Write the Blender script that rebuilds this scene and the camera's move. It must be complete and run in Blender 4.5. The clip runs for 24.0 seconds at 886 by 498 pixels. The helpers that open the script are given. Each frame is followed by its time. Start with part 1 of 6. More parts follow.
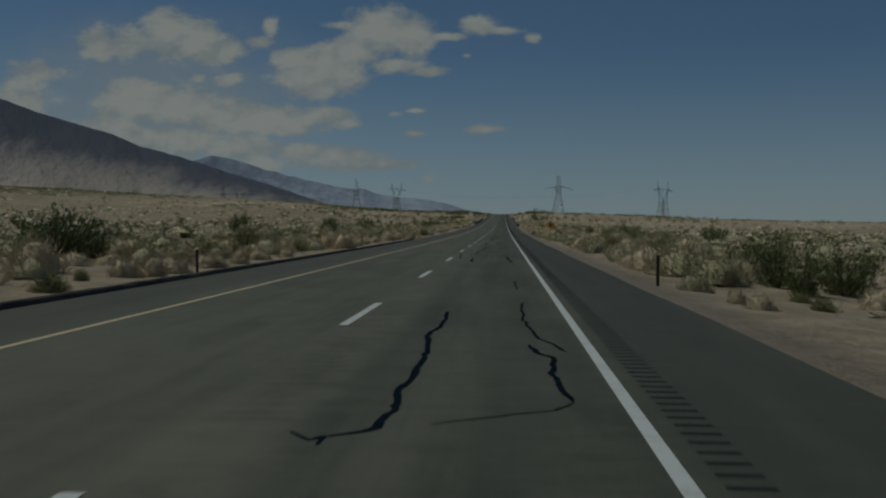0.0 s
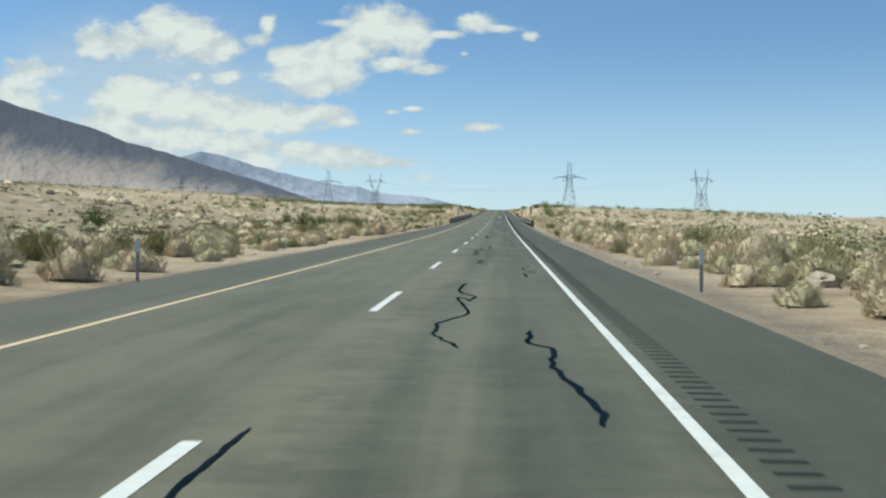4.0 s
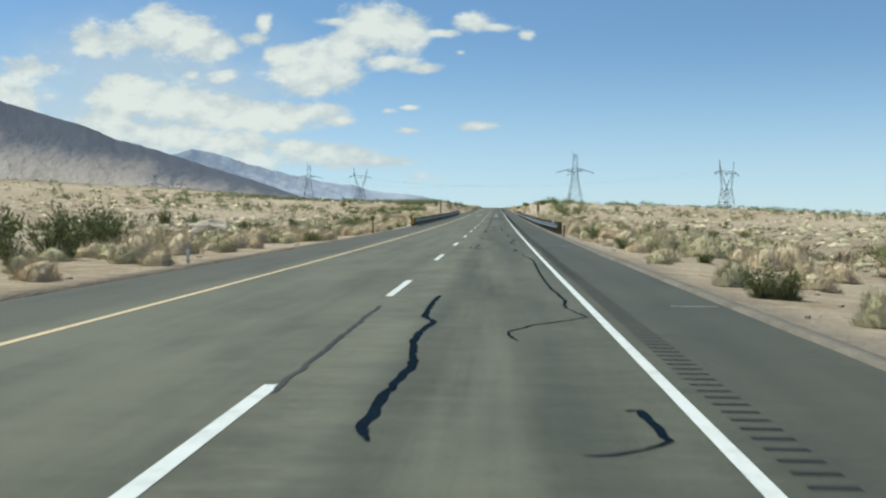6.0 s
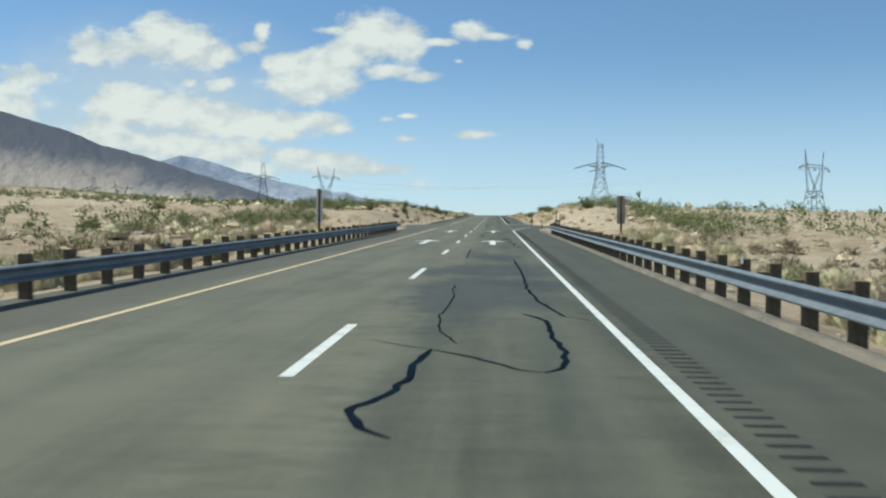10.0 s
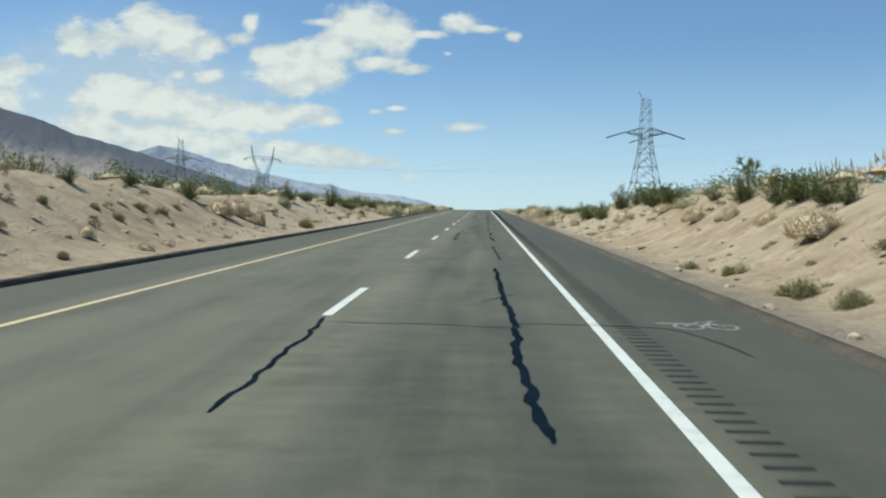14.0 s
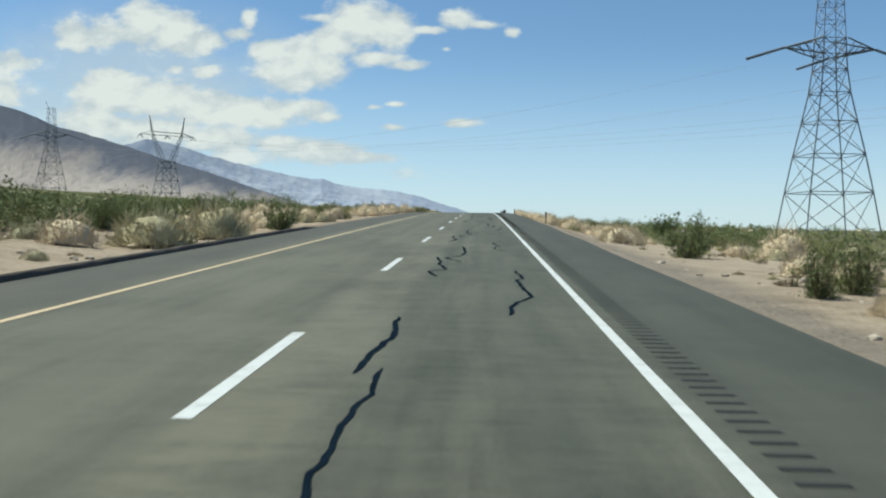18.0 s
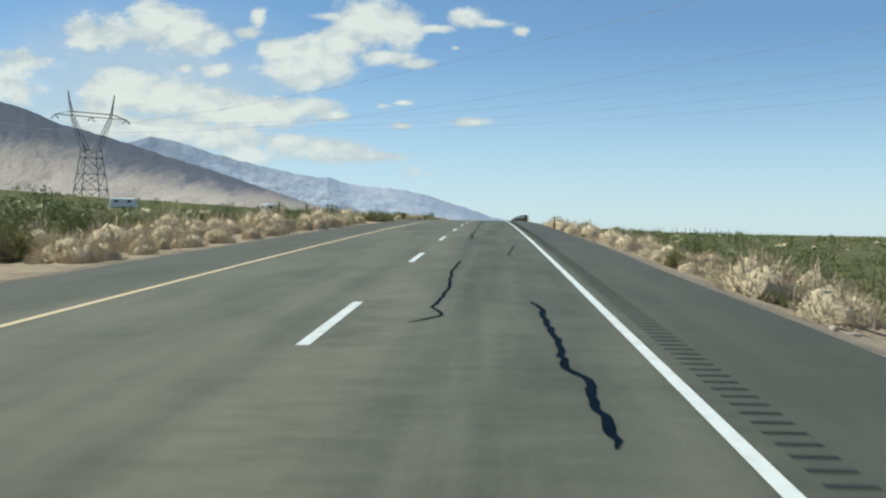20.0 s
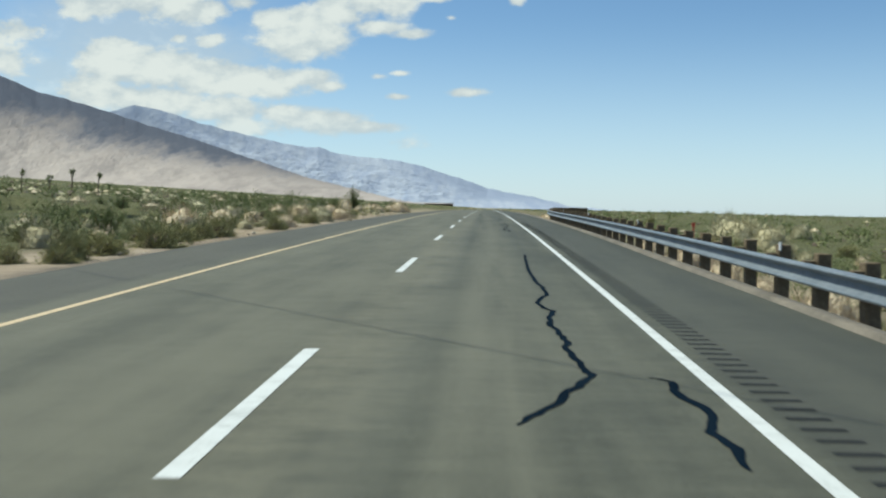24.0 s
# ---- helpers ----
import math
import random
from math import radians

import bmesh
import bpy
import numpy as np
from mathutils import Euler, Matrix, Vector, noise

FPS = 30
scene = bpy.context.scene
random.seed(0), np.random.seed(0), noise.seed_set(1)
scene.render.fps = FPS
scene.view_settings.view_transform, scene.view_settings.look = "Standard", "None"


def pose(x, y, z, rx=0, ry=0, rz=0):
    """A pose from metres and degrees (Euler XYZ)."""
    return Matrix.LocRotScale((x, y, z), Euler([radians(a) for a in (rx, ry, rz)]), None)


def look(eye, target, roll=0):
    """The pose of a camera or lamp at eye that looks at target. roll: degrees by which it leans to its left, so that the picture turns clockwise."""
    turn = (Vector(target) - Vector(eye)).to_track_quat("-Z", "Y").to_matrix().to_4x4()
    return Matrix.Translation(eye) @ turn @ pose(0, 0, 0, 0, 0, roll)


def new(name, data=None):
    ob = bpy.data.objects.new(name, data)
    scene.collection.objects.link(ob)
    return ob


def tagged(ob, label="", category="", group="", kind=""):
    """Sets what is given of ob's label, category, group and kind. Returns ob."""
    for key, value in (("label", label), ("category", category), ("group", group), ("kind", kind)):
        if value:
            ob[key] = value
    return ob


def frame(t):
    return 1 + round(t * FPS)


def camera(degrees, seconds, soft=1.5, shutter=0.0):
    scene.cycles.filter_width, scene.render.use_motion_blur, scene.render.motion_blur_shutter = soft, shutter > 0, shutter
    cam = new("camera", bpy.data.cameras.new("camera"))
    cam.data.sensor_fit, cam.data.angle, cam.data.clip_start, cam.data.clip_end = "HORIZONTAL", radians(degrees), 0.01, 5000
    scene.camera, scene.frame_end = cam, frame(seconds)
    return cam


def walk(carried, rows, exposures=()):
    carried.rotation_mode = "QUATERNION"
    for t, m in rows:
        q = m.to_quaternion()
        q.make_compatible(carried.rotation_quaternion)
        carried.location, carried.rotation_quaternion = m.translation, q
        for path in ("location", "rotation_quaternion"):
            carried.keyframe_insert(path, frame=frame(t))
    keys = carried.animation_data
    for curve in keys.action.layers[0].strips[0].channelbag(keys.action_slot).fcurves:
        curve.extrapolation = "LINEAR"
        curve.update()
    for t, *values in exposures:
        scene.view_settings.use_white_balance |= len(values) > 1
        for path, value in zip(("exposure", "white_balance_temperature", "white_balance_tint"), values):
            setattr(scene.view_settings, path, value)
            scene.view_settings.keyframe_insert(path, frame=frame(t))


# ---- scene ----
# The road runs along +y; the right edge line lies at x = 0. Heights follow the road's grade.
GRADE_AT = (-108, 0, 54, 108, 215, 286, 357, 463, 533, 602, 672, 706, 740, 774, 809, 842, 910, 978, 1148)
GRADE_DEG = (.95, 1.01, 1.08, 1.21, 1.45, 1.85, 2.01, 2.15, 2.23, 2.25, 2.25, 2.18, 1.97, 1.63, 1.3, .9, .35, .05, -.05)
EYE = 1.585


def grade_table():
    ys = np.arange(-120, 1201, 5.0)
    g = np.interp(ys, GRADE_AT, GRADE_DEG)
    g = np.convolve(np.pad(g, 4, mode="edge"), np.ones(9) / 9, "valid")
    z = np.concatenate([[0], np.cumsum(np.tan(np.radians((g[1:] + g[:-1]) / 2)) * 5)])
    return ys, z - np.interp(0, ys, z)


ROAD_Y, ROAD_Z = grade_table()


def rz(y):
    return float(np.interp(y, ROAD_Y, ROAD_Z))


# ---- camera: seconds, across, along, yaw, pitch, roll ----
cam = camera(47.5, 24.0, 2.2, 0.08)
PATH = (
    (0, -1.134, -0.81, 3.414, -0.308, 0.46), (0.5, -1.199, 17.66, 3.503, -0.279, 0.46), (1, -1.264, 36.12, 3.643, 0.039, 0.45), (1.5, -1.326, 54.23, 3.746, 0.143, 0.45),
    (2, -1.388, 72.34, 3.758, -0.123, 0.47), (2.5, -1.413, 90.57, 3.605, -0.131, 0.46), (3, -1.438, 108.79, 3.442, -0.309, 0.45), (3.5, -1.462, 126.55, 3.294, -0.351, 0.45),
    (5.5, -1.560, 197.51, 3.211, -0.689, 0.47), (6, -1.585, 215.21, 3.062, -0.481, 0.47), (6.5, -1.566, 233.08, 2.918, -0.351, 0.44), (7, -1.547, 250.94, 2.913, -0.490, 0.40),
    (7.5, -1.556, 268.56, 2.764, -0.261, 0.43), (8, -1.564, 286.18, 2.705, -0.131, 0.46), (8.5, -1.597, 303.74, 2.906, -0.124, 0.46), (9, -1.630, 321.30, 2.917, -0.077, 0.47),
    (9.5, -1.639, 338.90, 2.971, -0.040, 0.51), (10, -1.648, 356.49, 2.925, -0.003, 0.55), (10.5, -1.624, 374.30, 2.835, 0.220, 0.56), (12.5, -1.550, 445.33, 2.232, 0.523, 0.57),
    (13, -1.527, 463.04, 2.591, 0.546, 0.57), (13.5, -1.498, 480.75, 2.127, 0.702, 0.62), (14, -1.468, 498.43, 2.282, -0.412, 0.65), (14.5, -1.490, 516.13, 2.228, -0.595, 0.60),
    (15, -1.501, 533.80, 2.543, -0.617, 0.55), (15.5, -1.496, 550.55, 2.416, -0.334, 0.55), (16, -1.491, 567.27, 2.359, -0.500, 0.54), (16.5, -1.487, 584.69, 2.312, -0.401, 0.60),
    (17, -1.482, 602.09, 2.105, -0.402, 0.66), (17.5, -1.507, 619.57, 2.095, -0.522, 0.68), (19.5, -1.607, 689.19, 2.686, -0.792, 0.80), (20, -1.652, 706.55, 2.676, -0.722, 0.82),
    (20.5, -1.721, 723.74, 2.743, -0.582, 0.80), (21, -1.791, 740.89, 2.791, -0.762, 0.80), (21.5, -1.841, 757.80, 2.884, -0.896, 0.76), (22, -1.891, 774.67, 3.168, -1.129, 0.71),
    (22.5, -1.938, 791.94, 3.273, -1.744, 0.78), (23, -1.975, 809.18, 3.007, -1.510, 0.84), (23.5, -1.947, 826.36, 2.723, -2.178, 0.79), (24, -1.918, 843.51, 2.439, -2.365, 0.72),
)
walk(cam, [(t, pose(x, y, rz(y) + EYE, 90, 0, yaw) @ pose(0, 0, 0, pitch, 0, 0) @ pose(0, 0, 0, 0, 0, roll)) for t, x, y, yaw, pitch, roll in PATH],
     exposures=[(t, e + 0.14, 6200, -4) for t, e in ((0, -2.1), (0.25, -1.5), (0.5, -0.9), (0.75, -0.45), (1.0, -0.2), (1.5, 0.0), (24, 0.0))])

# ---- sky, clouds and sun ----
SUN_FROM = Vector((-0.50, 0.12, 0.86)).normalized()
sun_data = bpy.data.lights.new("sun", "SUN")
sun_data.energy, sun_data.angle, sun_data.color = 4.8, radians(0.53), (1.0, 0.94, 0.85)
sun = new("sun", sun_data)
sun.matrix_world = look((0, 400, 200), Vector((0, 400, 200)) - SUN_FROM)

world = bpy.data.worlds.new("world")
scene.world = world
world.use_nodes = True


class Nodes:
    """Short hand for building node trees."""

    def __init__(self, tree):
        self.tree = tree
        tree.nodes.clear()

    def add(self, kind, inputs=None, operation=None):
        n = self.tree.nodes.new(kind)
        if operation:
            n.operation = operation
        for k, v in (inputs or {}).items():
            self.put(n, k, v)
        return n

    def put(self, n, k, v):
        if isinstance(v, bpy.types.NodeSocket):
            self.tree.links.new(v, n.inputs[k])
        elif isinstance(v, bpy.types.Node):
            self.tree.links.new(v.outputs[0], n.inputs[k])
        else:
            n.inputs[k].default_value = v

    def math(self, op, a, b=0.0, c=0.0, clamp=False):
        n = self.add("ShaderNodeMath", {0: a, 1: b, 2: c}, operation=op)
        n.use_clamp = clamp
        return n.outputs[0]

    def smooth(self, v, lo, hi, a=0.0, b=1.0):
        n = self.add("ShaderNodeMapRange", {0: v, 1: lo, 2: hi, 3: a, 4: b})
        n.interpolation_type = "SMOOTHSTEP"
        return n.outputs[0]

    def mix(self, f, a, b, mode="MIX"):
        n = self.add("ShaderNodeMix")
        n.data_type, n.blend_type = "RGBA", mode
        self.put(n, 0, f), self.put(n, 6, a), self.put(n, 7, b)
        return n.outputs[2]

    def noise(self, vec, scale, detail=4.0, rough=0.55, out=0):
        return self.add("ShaderNodeTexNoise", {"Vector": vec, "Scale": scale, "Detail": detail, "Roughness": rough}).outputs[out]


def build_sky():
    w = Nodes(world.node_tree)
    sky = w.add("ShaderNodeTexSky")
    sky.sky_type, sky.sun_disc = "NISHITA", False
    sky.sun_elevation, sky.sun_rotation = math.asin(SUN_FROM.z), math.atan2(SUN_FROM.x, SUN_FROM.y)
    sky.altitude, sky.air_density, sky.dust_density, sky.ozone_density = 1200, 1.0, 0.7, 2.0
    where = w.add("ShaderNodeTexCoord").outputs["Generated"]
    sep = w.add("ShaderNodeSeparateXYZ", {0: where})
    # a flat picture plane ahead: across u, up v
    ahead = w.math("MAXIMUM", sep.outputs[1], 0.05)
    u = w.math("DIVIDE", sep.outputs[0], ahead)
    v = w.math("DIVIDE", sep.outputs[2], ahead)
    uv = w.add("ShaderNodeCombineXYZ", {0: u, 1: v, 2: 0.0})
    stretch = w.add("ShaderNodeVectorMath", {0: uv, 1: (1.0, 1.6, 1.0)}, operation="MULTIPLY")
    total = None
    for cu, cv, ru, rv, amount in HIGH_BANK + MIDDLE_BANK + WISPS + LOW_BANK:
        du = w.math("DIVIDE", w.math("SUBTRACT", u, cu), ru)
        dv = w.math("DIVIDE", w.math("SUBTRACT", v, cv), rv)
        d = w.math("SQRT", w.math("ADD", w.math("MULTIPLY", du, du), w.math("MULTIPLY", dv, dv)))
        blob = w.math("MULTIPLY", w.math("SUBTRACT", 1.13, d), amount)
        total = blob if total is None else w.math("SMOOTH_MAX", total, blob, 0.22)
    total = w.math("MAXIMUM", total, -1.2)
    puff = w.noise(stretch, 17.0, 8.0, 0.55)
    fine = w.noise(stretch, 55.0, 8.0, 0.62)
    ragged = w.math("ADD", w.math("MULTIPLY", w.math("SUBTRACT", puff, 0.5), 1.7), w.math("MULTIPLY", w.math("SUBTRACT", fine, 0.5), 1.2))
    field = w.math("ADD", total, ragged)
    cover = w.smooth(field, -0.20, 0.54)
    # a thin veil between the banks
    vu = w.math("DIVIDE", w.math("ADD", u, 0.36), 0.19)
    vv = w.math("DIVIDE", w.math("SUBTRACT", v, 0.150), 0.085)
    far_off = w.math("SQRT", w.math("ADD", w.math("MULTIPLY", vu, vu), w.math("MULTIPLY", vv, vv)))
    veil = w.math("MULTIPLY", w.smooth(far_off, 0.45, 1.25, 0.55, 0.0), w.smooth(w.noise(stretch, 7.0, 6.0, 0.6), 0.30, 0.62, 0.25, 1.0))
    cover = w.math("MAXIMUM", cover, veil)
    # lit tops and grey, thin undersides
    lower = w.noise(w.add("ShaderNodeVectorMath", {0: stretch, 1: (0.004, -0.016, 0.0)}, operation="ADD"), 17.0, 8.0, 0.55)
    relief = w.math("SUBTRACT", puff, lower)
    core = w.smooth(w.math("ADD", w.math("MULTIPLY", field, 0.55), w.math("MULTIPLY", relief, 3.0)), -0.15, 0.75)
    white = w.mix(core, (5.6, 5.8, 6.1, 1), (7.7, 7.5, 7.3, 1))
    cover = w.math("MULTIPLY", cover, w.smooth(sep.outputs[2], 0.02, 0.10, 0.55, 0.97))
    tint = w.mix(1.0, sky, (0.93, 1.0, 1.10, 1), "MULTIPLY")
    # dry-air haze whitens the sky towards the horizon
    tint = w.mix(w.smooth(sep.outputs[2], -0.02, 0.20, 0.52, 0.0), tint, (7.0, 7.8, 9.3, 1))
    both = w.mix(cover, tint, white)
    back = w.add("ShaderNodeBackground", {"Color": both, "Strength": 0.096})
    w.add("ShaderNodeOutputWorld", {"Surface": back})


# cloud banks on the plane ahead: across, up, half width, half height, thickness
HIGH_BANK = (
    (-0.410, 0.200, 0.025, 0.021, 1.00),
    (-0.377, 0.202, 0.034, 0.020, 1.00),
    (-0.345, 0.208, 0.031, 0.025, 1.10),
    (-0.310, 0.199, 0.035, 0.024, 1.10),
    (-0.284, 0.193, 0.024, 0.014, 1.00),
    (-0.246, 0.201, 0.018, 0.008, 0.90),
    (-0.235, 0.214, 0.008, 0.012, 0.90),
)
MIDDLE_BANK = (
    (-0.121, 0.210, 0.037, 0.024, 1.20),
    (-0.093, 0.204, 0.021, 0.025, 1.10),
    (-0.149, 0.194, 0.028, 0.018, 1.10),
    (-0.177, 0.184, 0.031, 0.015, 1.10),
    (-0.212, 0.183, 0.024, 0.015, 1.00),
    (-0.194, 0.161, 0.042, 0.020, 1.20),
    (-0.160, 0.167, 0.024, 0.019, 1.10),
    (-0.106, 0.177, 0.031, 0.008, 1.00),
    (-0.076, 0.171, 0.022, 0.006, 1.00),
    (-0.163, 0.217, 0.018, 0.004, 0.60),
)
WISPS = (
    (-0.025, 0.216, 0.021, 0.010, 1.00),
    (-0.002, 0.211, 0.019, 0.005, 0.90),
    (-0.054, 0.206, 0.018, 0.004, 0.80),
    (0.026, 0.203, 0.008, 0.005, 0.90),
    (-0.037, 0.187, 0.004, 0.002, 0.50),
    (-0.278, 0.163, 0.018, 0.008, 0.90),
    (-0.309, 0.165, 0.010, 0.006, 0.80),
    (-0.021, 0.114, 0.020, 0.005, 1.00),
    (-0.089, 0.109, 0.010, 0.003, 0.80),
    (-0.109, 0.129, 0.006, 0.002, 0.50),
    (-0.086, 0.132, 0.007, 0.002, 0.55),
    (-0.074, 0.063, 0.016, 0.006, 0.45),
)
LOW_BANK = (
    (-0.374, 0.139, 0.045, 0.026, 1.20),
    (-0.327, 0.134, 0.051, 0.025, 1.20),
    (-0.286, 0.127, 0.045, 0.022, 1.20),
    (-0.394, 0.113, 0.045, 0.022, 1.00),
    (-0.327, 0.102, 0.062, 0.019, 1.10),
    (-0.228, 0.121, 0.053, 0.017, 1.20),
    (-0.177, 0.127, 0.029, 0.010, 1.10),
    (-0.159, 0.119, 0.017, 0.006, 0.90),
    (-0.269, 0.095, 0.056, 0.015, 1.00),
    (-0.171, 0.085, 0.051, 0.012, 1.10),
    (-0.120, 0.079, 0.037, 0.006, 1.00),
    (-0.202, 0.091, 0.034, 0.010, 1.00),
    (-0.463, 0.174, 0.034, 0.013, 0.55),
    (-0.486, 0.139, 0.051, 0.022, 0.50),
    (-0.240, 0.077, 0.045, 0.010, 0.70),
)
build_sky()


# ---- materials ----
def material(name, build, rough=0.8, metal=0.0, bump=None, spec=0.3, dust=0.0):
    """build(nodes, coords) returns the colour; bump(nodes, coords) the height and its distance; dust is the pale bloom that shows at a low angle."""
    m = bpy.data.materials.new(name)
    m.use_nodes = True
    n = Nodes(m.node_tree)
    co = n.add("ShaderNodeTexCoord").outputs["Object"]
    b = n.add("ShaderNodeBsdfPrincipled", {"Base Color": build(n, co), "Roughness": rough, "Metallic": metal, "Specular IOR Level": spec, "Sheen Weight": dust, "Sheen Roughness": 0.45, "Sheen Tint": (1.0, 0.93, 0.76, 1)})
    if bump:
        height, far = bump(n, co)
        b_node = n.add("ShaderNodeBump", {"Height": height, "Strength": 0.8, "Distance": far})
        n.put(b, "Normal", b_node)
    n.add("ShaderNodeOutputMaterial", {"Surface": b})
    return m


def two(dark, light, big=0.3, small=6.0, share=0.5):
    """A colour that wanders at two scales between dark and light."""
    def build(n, co):
        f = n.math("ADD", n.math("MULTIPLY", n.noise(co, big, 3), 1 - share), n.math("MULTIPLY", n.noise(co, small, 5, 0.65), share))
        return n.mix(n.smooth(f, 0.33, 0.67), (*dark, 1), (*light, 1))
    return build


def world_place(n):
    return n.add("ShaderNodeNewGeometry").outputs["Position"]


def asphalt_colour(n, co):
    p = world_place(n)
    s = n.add("ShaderNodeSeparateXYZ", {0: p})
    along = n.add("ShaderNodeVectorMath", {0: p, 1: (1.0, 0.03, 1.0)}, operation="MULTIPLY")
    streak = n.noise(along, 1.3, 4, 0.6)
    patch = n.noise(n.add("ShaderNodeVectorMath", {0: p, 1: (1.0, 0.4, 1.0)}, operation="MULTIPLY"), 0.7, 6, 0.65)
    scuff = n.noise(n.add("ShaderNodeVectorMath", {0: p, 1: (0.35, 1.0, 1.0)}, operation="MULTIPLY"), 3.2, 6, 0.75)
    grit = n.noise(p, 34.0, 6, 0.85)
    f = n.math("ADD", n.math("ADD", n.math("MULTIPLY", streak, 0.26), n.math("MULTIPLY", scuff, 0.20)), n.math("ADD", n.math("MULTIPLY", patch, 0.22), n.math("MULTIPLY", grit, 0.32)))
    base = n.mix(n.smooth(f, 0.37, 0.63), (0.037, 0.039, 0.028, 1), (0.116, 0.113, 0.080, 1))
    # the passing lane is paler, the shoulder darker, the wheel tracks of the slow lane polished
    lane = n.math("MULTIPLY", n.smooth(s.outputs[0], -4.4, -3.0, 1.0, 0.0), n.smooth(n.math("ADD", streak, patch), 0.75, 1.2, 0.55, 1.0))
    base = n.mix(n.math("MULTIPLY", lane, 0.52), base, (0.150, 0.142, 0.098, 1))
    edge = n.smooth(s.outputs[0], 0.05, 0.5)
    base = n.mix(n.math("MULTIPLY", edge, 0.55), base, (0.048, 0.049, 0.040, 1))
    left = n.smooth(s.outputs[0], -8.3, -7.7, 1.0, 0.0)
    base = n.mix(n.math("MULTIPLY", left, 0.6), base, (0.062, 0.058, 0.047, 1))
    for x in (-2.75, -0.95):
        d = n.math("ABSOLUTE", n.math("SUBTRACT", s.outputs[0], x))
        track = n.math("MULTIPLY", n.smooth(d, 0.1, 0.5, 1.0, 0.0), n.smooth(n.noise(along, 0.5, 2), 0.35, 0.65))
        base = n.mix(n.math("MULTIPLY", track, 0.28), base, (0.056, 0.061, 0.052, 1))
    worn_crown = n.math("MULTIPLY", n.smooth(n.math("ABSOLUTE", n.math("ADD", s.outputs[0], 1.85)), 0.1, 0.7, 1.0, 0.0), n.smooth(streak, 0.4, 0.7))
    base = n.mix(n.math("MULTIPLY", worn_crown, 0.22), base, (0.19, 0.18, 0.13, 1))
    # pale worn band beside the lane line
    beside = n.math("MULTIPLY", n.smooth(n.math("ABSOLUTE", n.math("ADD", s.outputs[0], 3.2)), 0.25, 0.85, 1.0, 0.0), n.smooth(n.math("ADD", scuff, patch), 0.75, 1.2, 0.35, 1.0))
    base = n.mix(n.math("MULTIPLY", beside, 0.46), base, (0.185, 0.172, 0.118, 1))
    # old oil stains with ragged outlines
    for x, y, rx, ry in ((-2.0, 377.5, 1.6, 6.5), (-1.7, 385.0, 2.2, 3.4), (-0.6, 379.5, 1.6, 1.2), (-5.6, 764.0, 2.0, 1.0), (-6.0, 771.0, 1.5, 1.3), (-1.6, 393.0, 1.2, 2.5)):
        du = n.math("DIVIDE", n.math("SUBTRACT", s.outputs[0], x), rx)
        dv = n.math("DIVIDE", n.math("SUBTRACT", s.outputs[1], y), ry)
        d = n.math("ADD", n.math("SQRT", n.math("ADD", n.math("MULTIPLY", du, du), n.math("MULTIPLY", dv, dv))), n.math("MULTIPLY", n.math("SUBTRACT", patch, 0.5), 1.6))
        base = n.mix(n.smooth(d, 0.55, 1.15, 0.72, 0.0), base, (0.034, 0.039, 0.039, 1))
    return base


def asphalt_bump(n, co):
    p = world_place(n)
    return n.noise(p, 60.0, 5, 0.8), 0.005


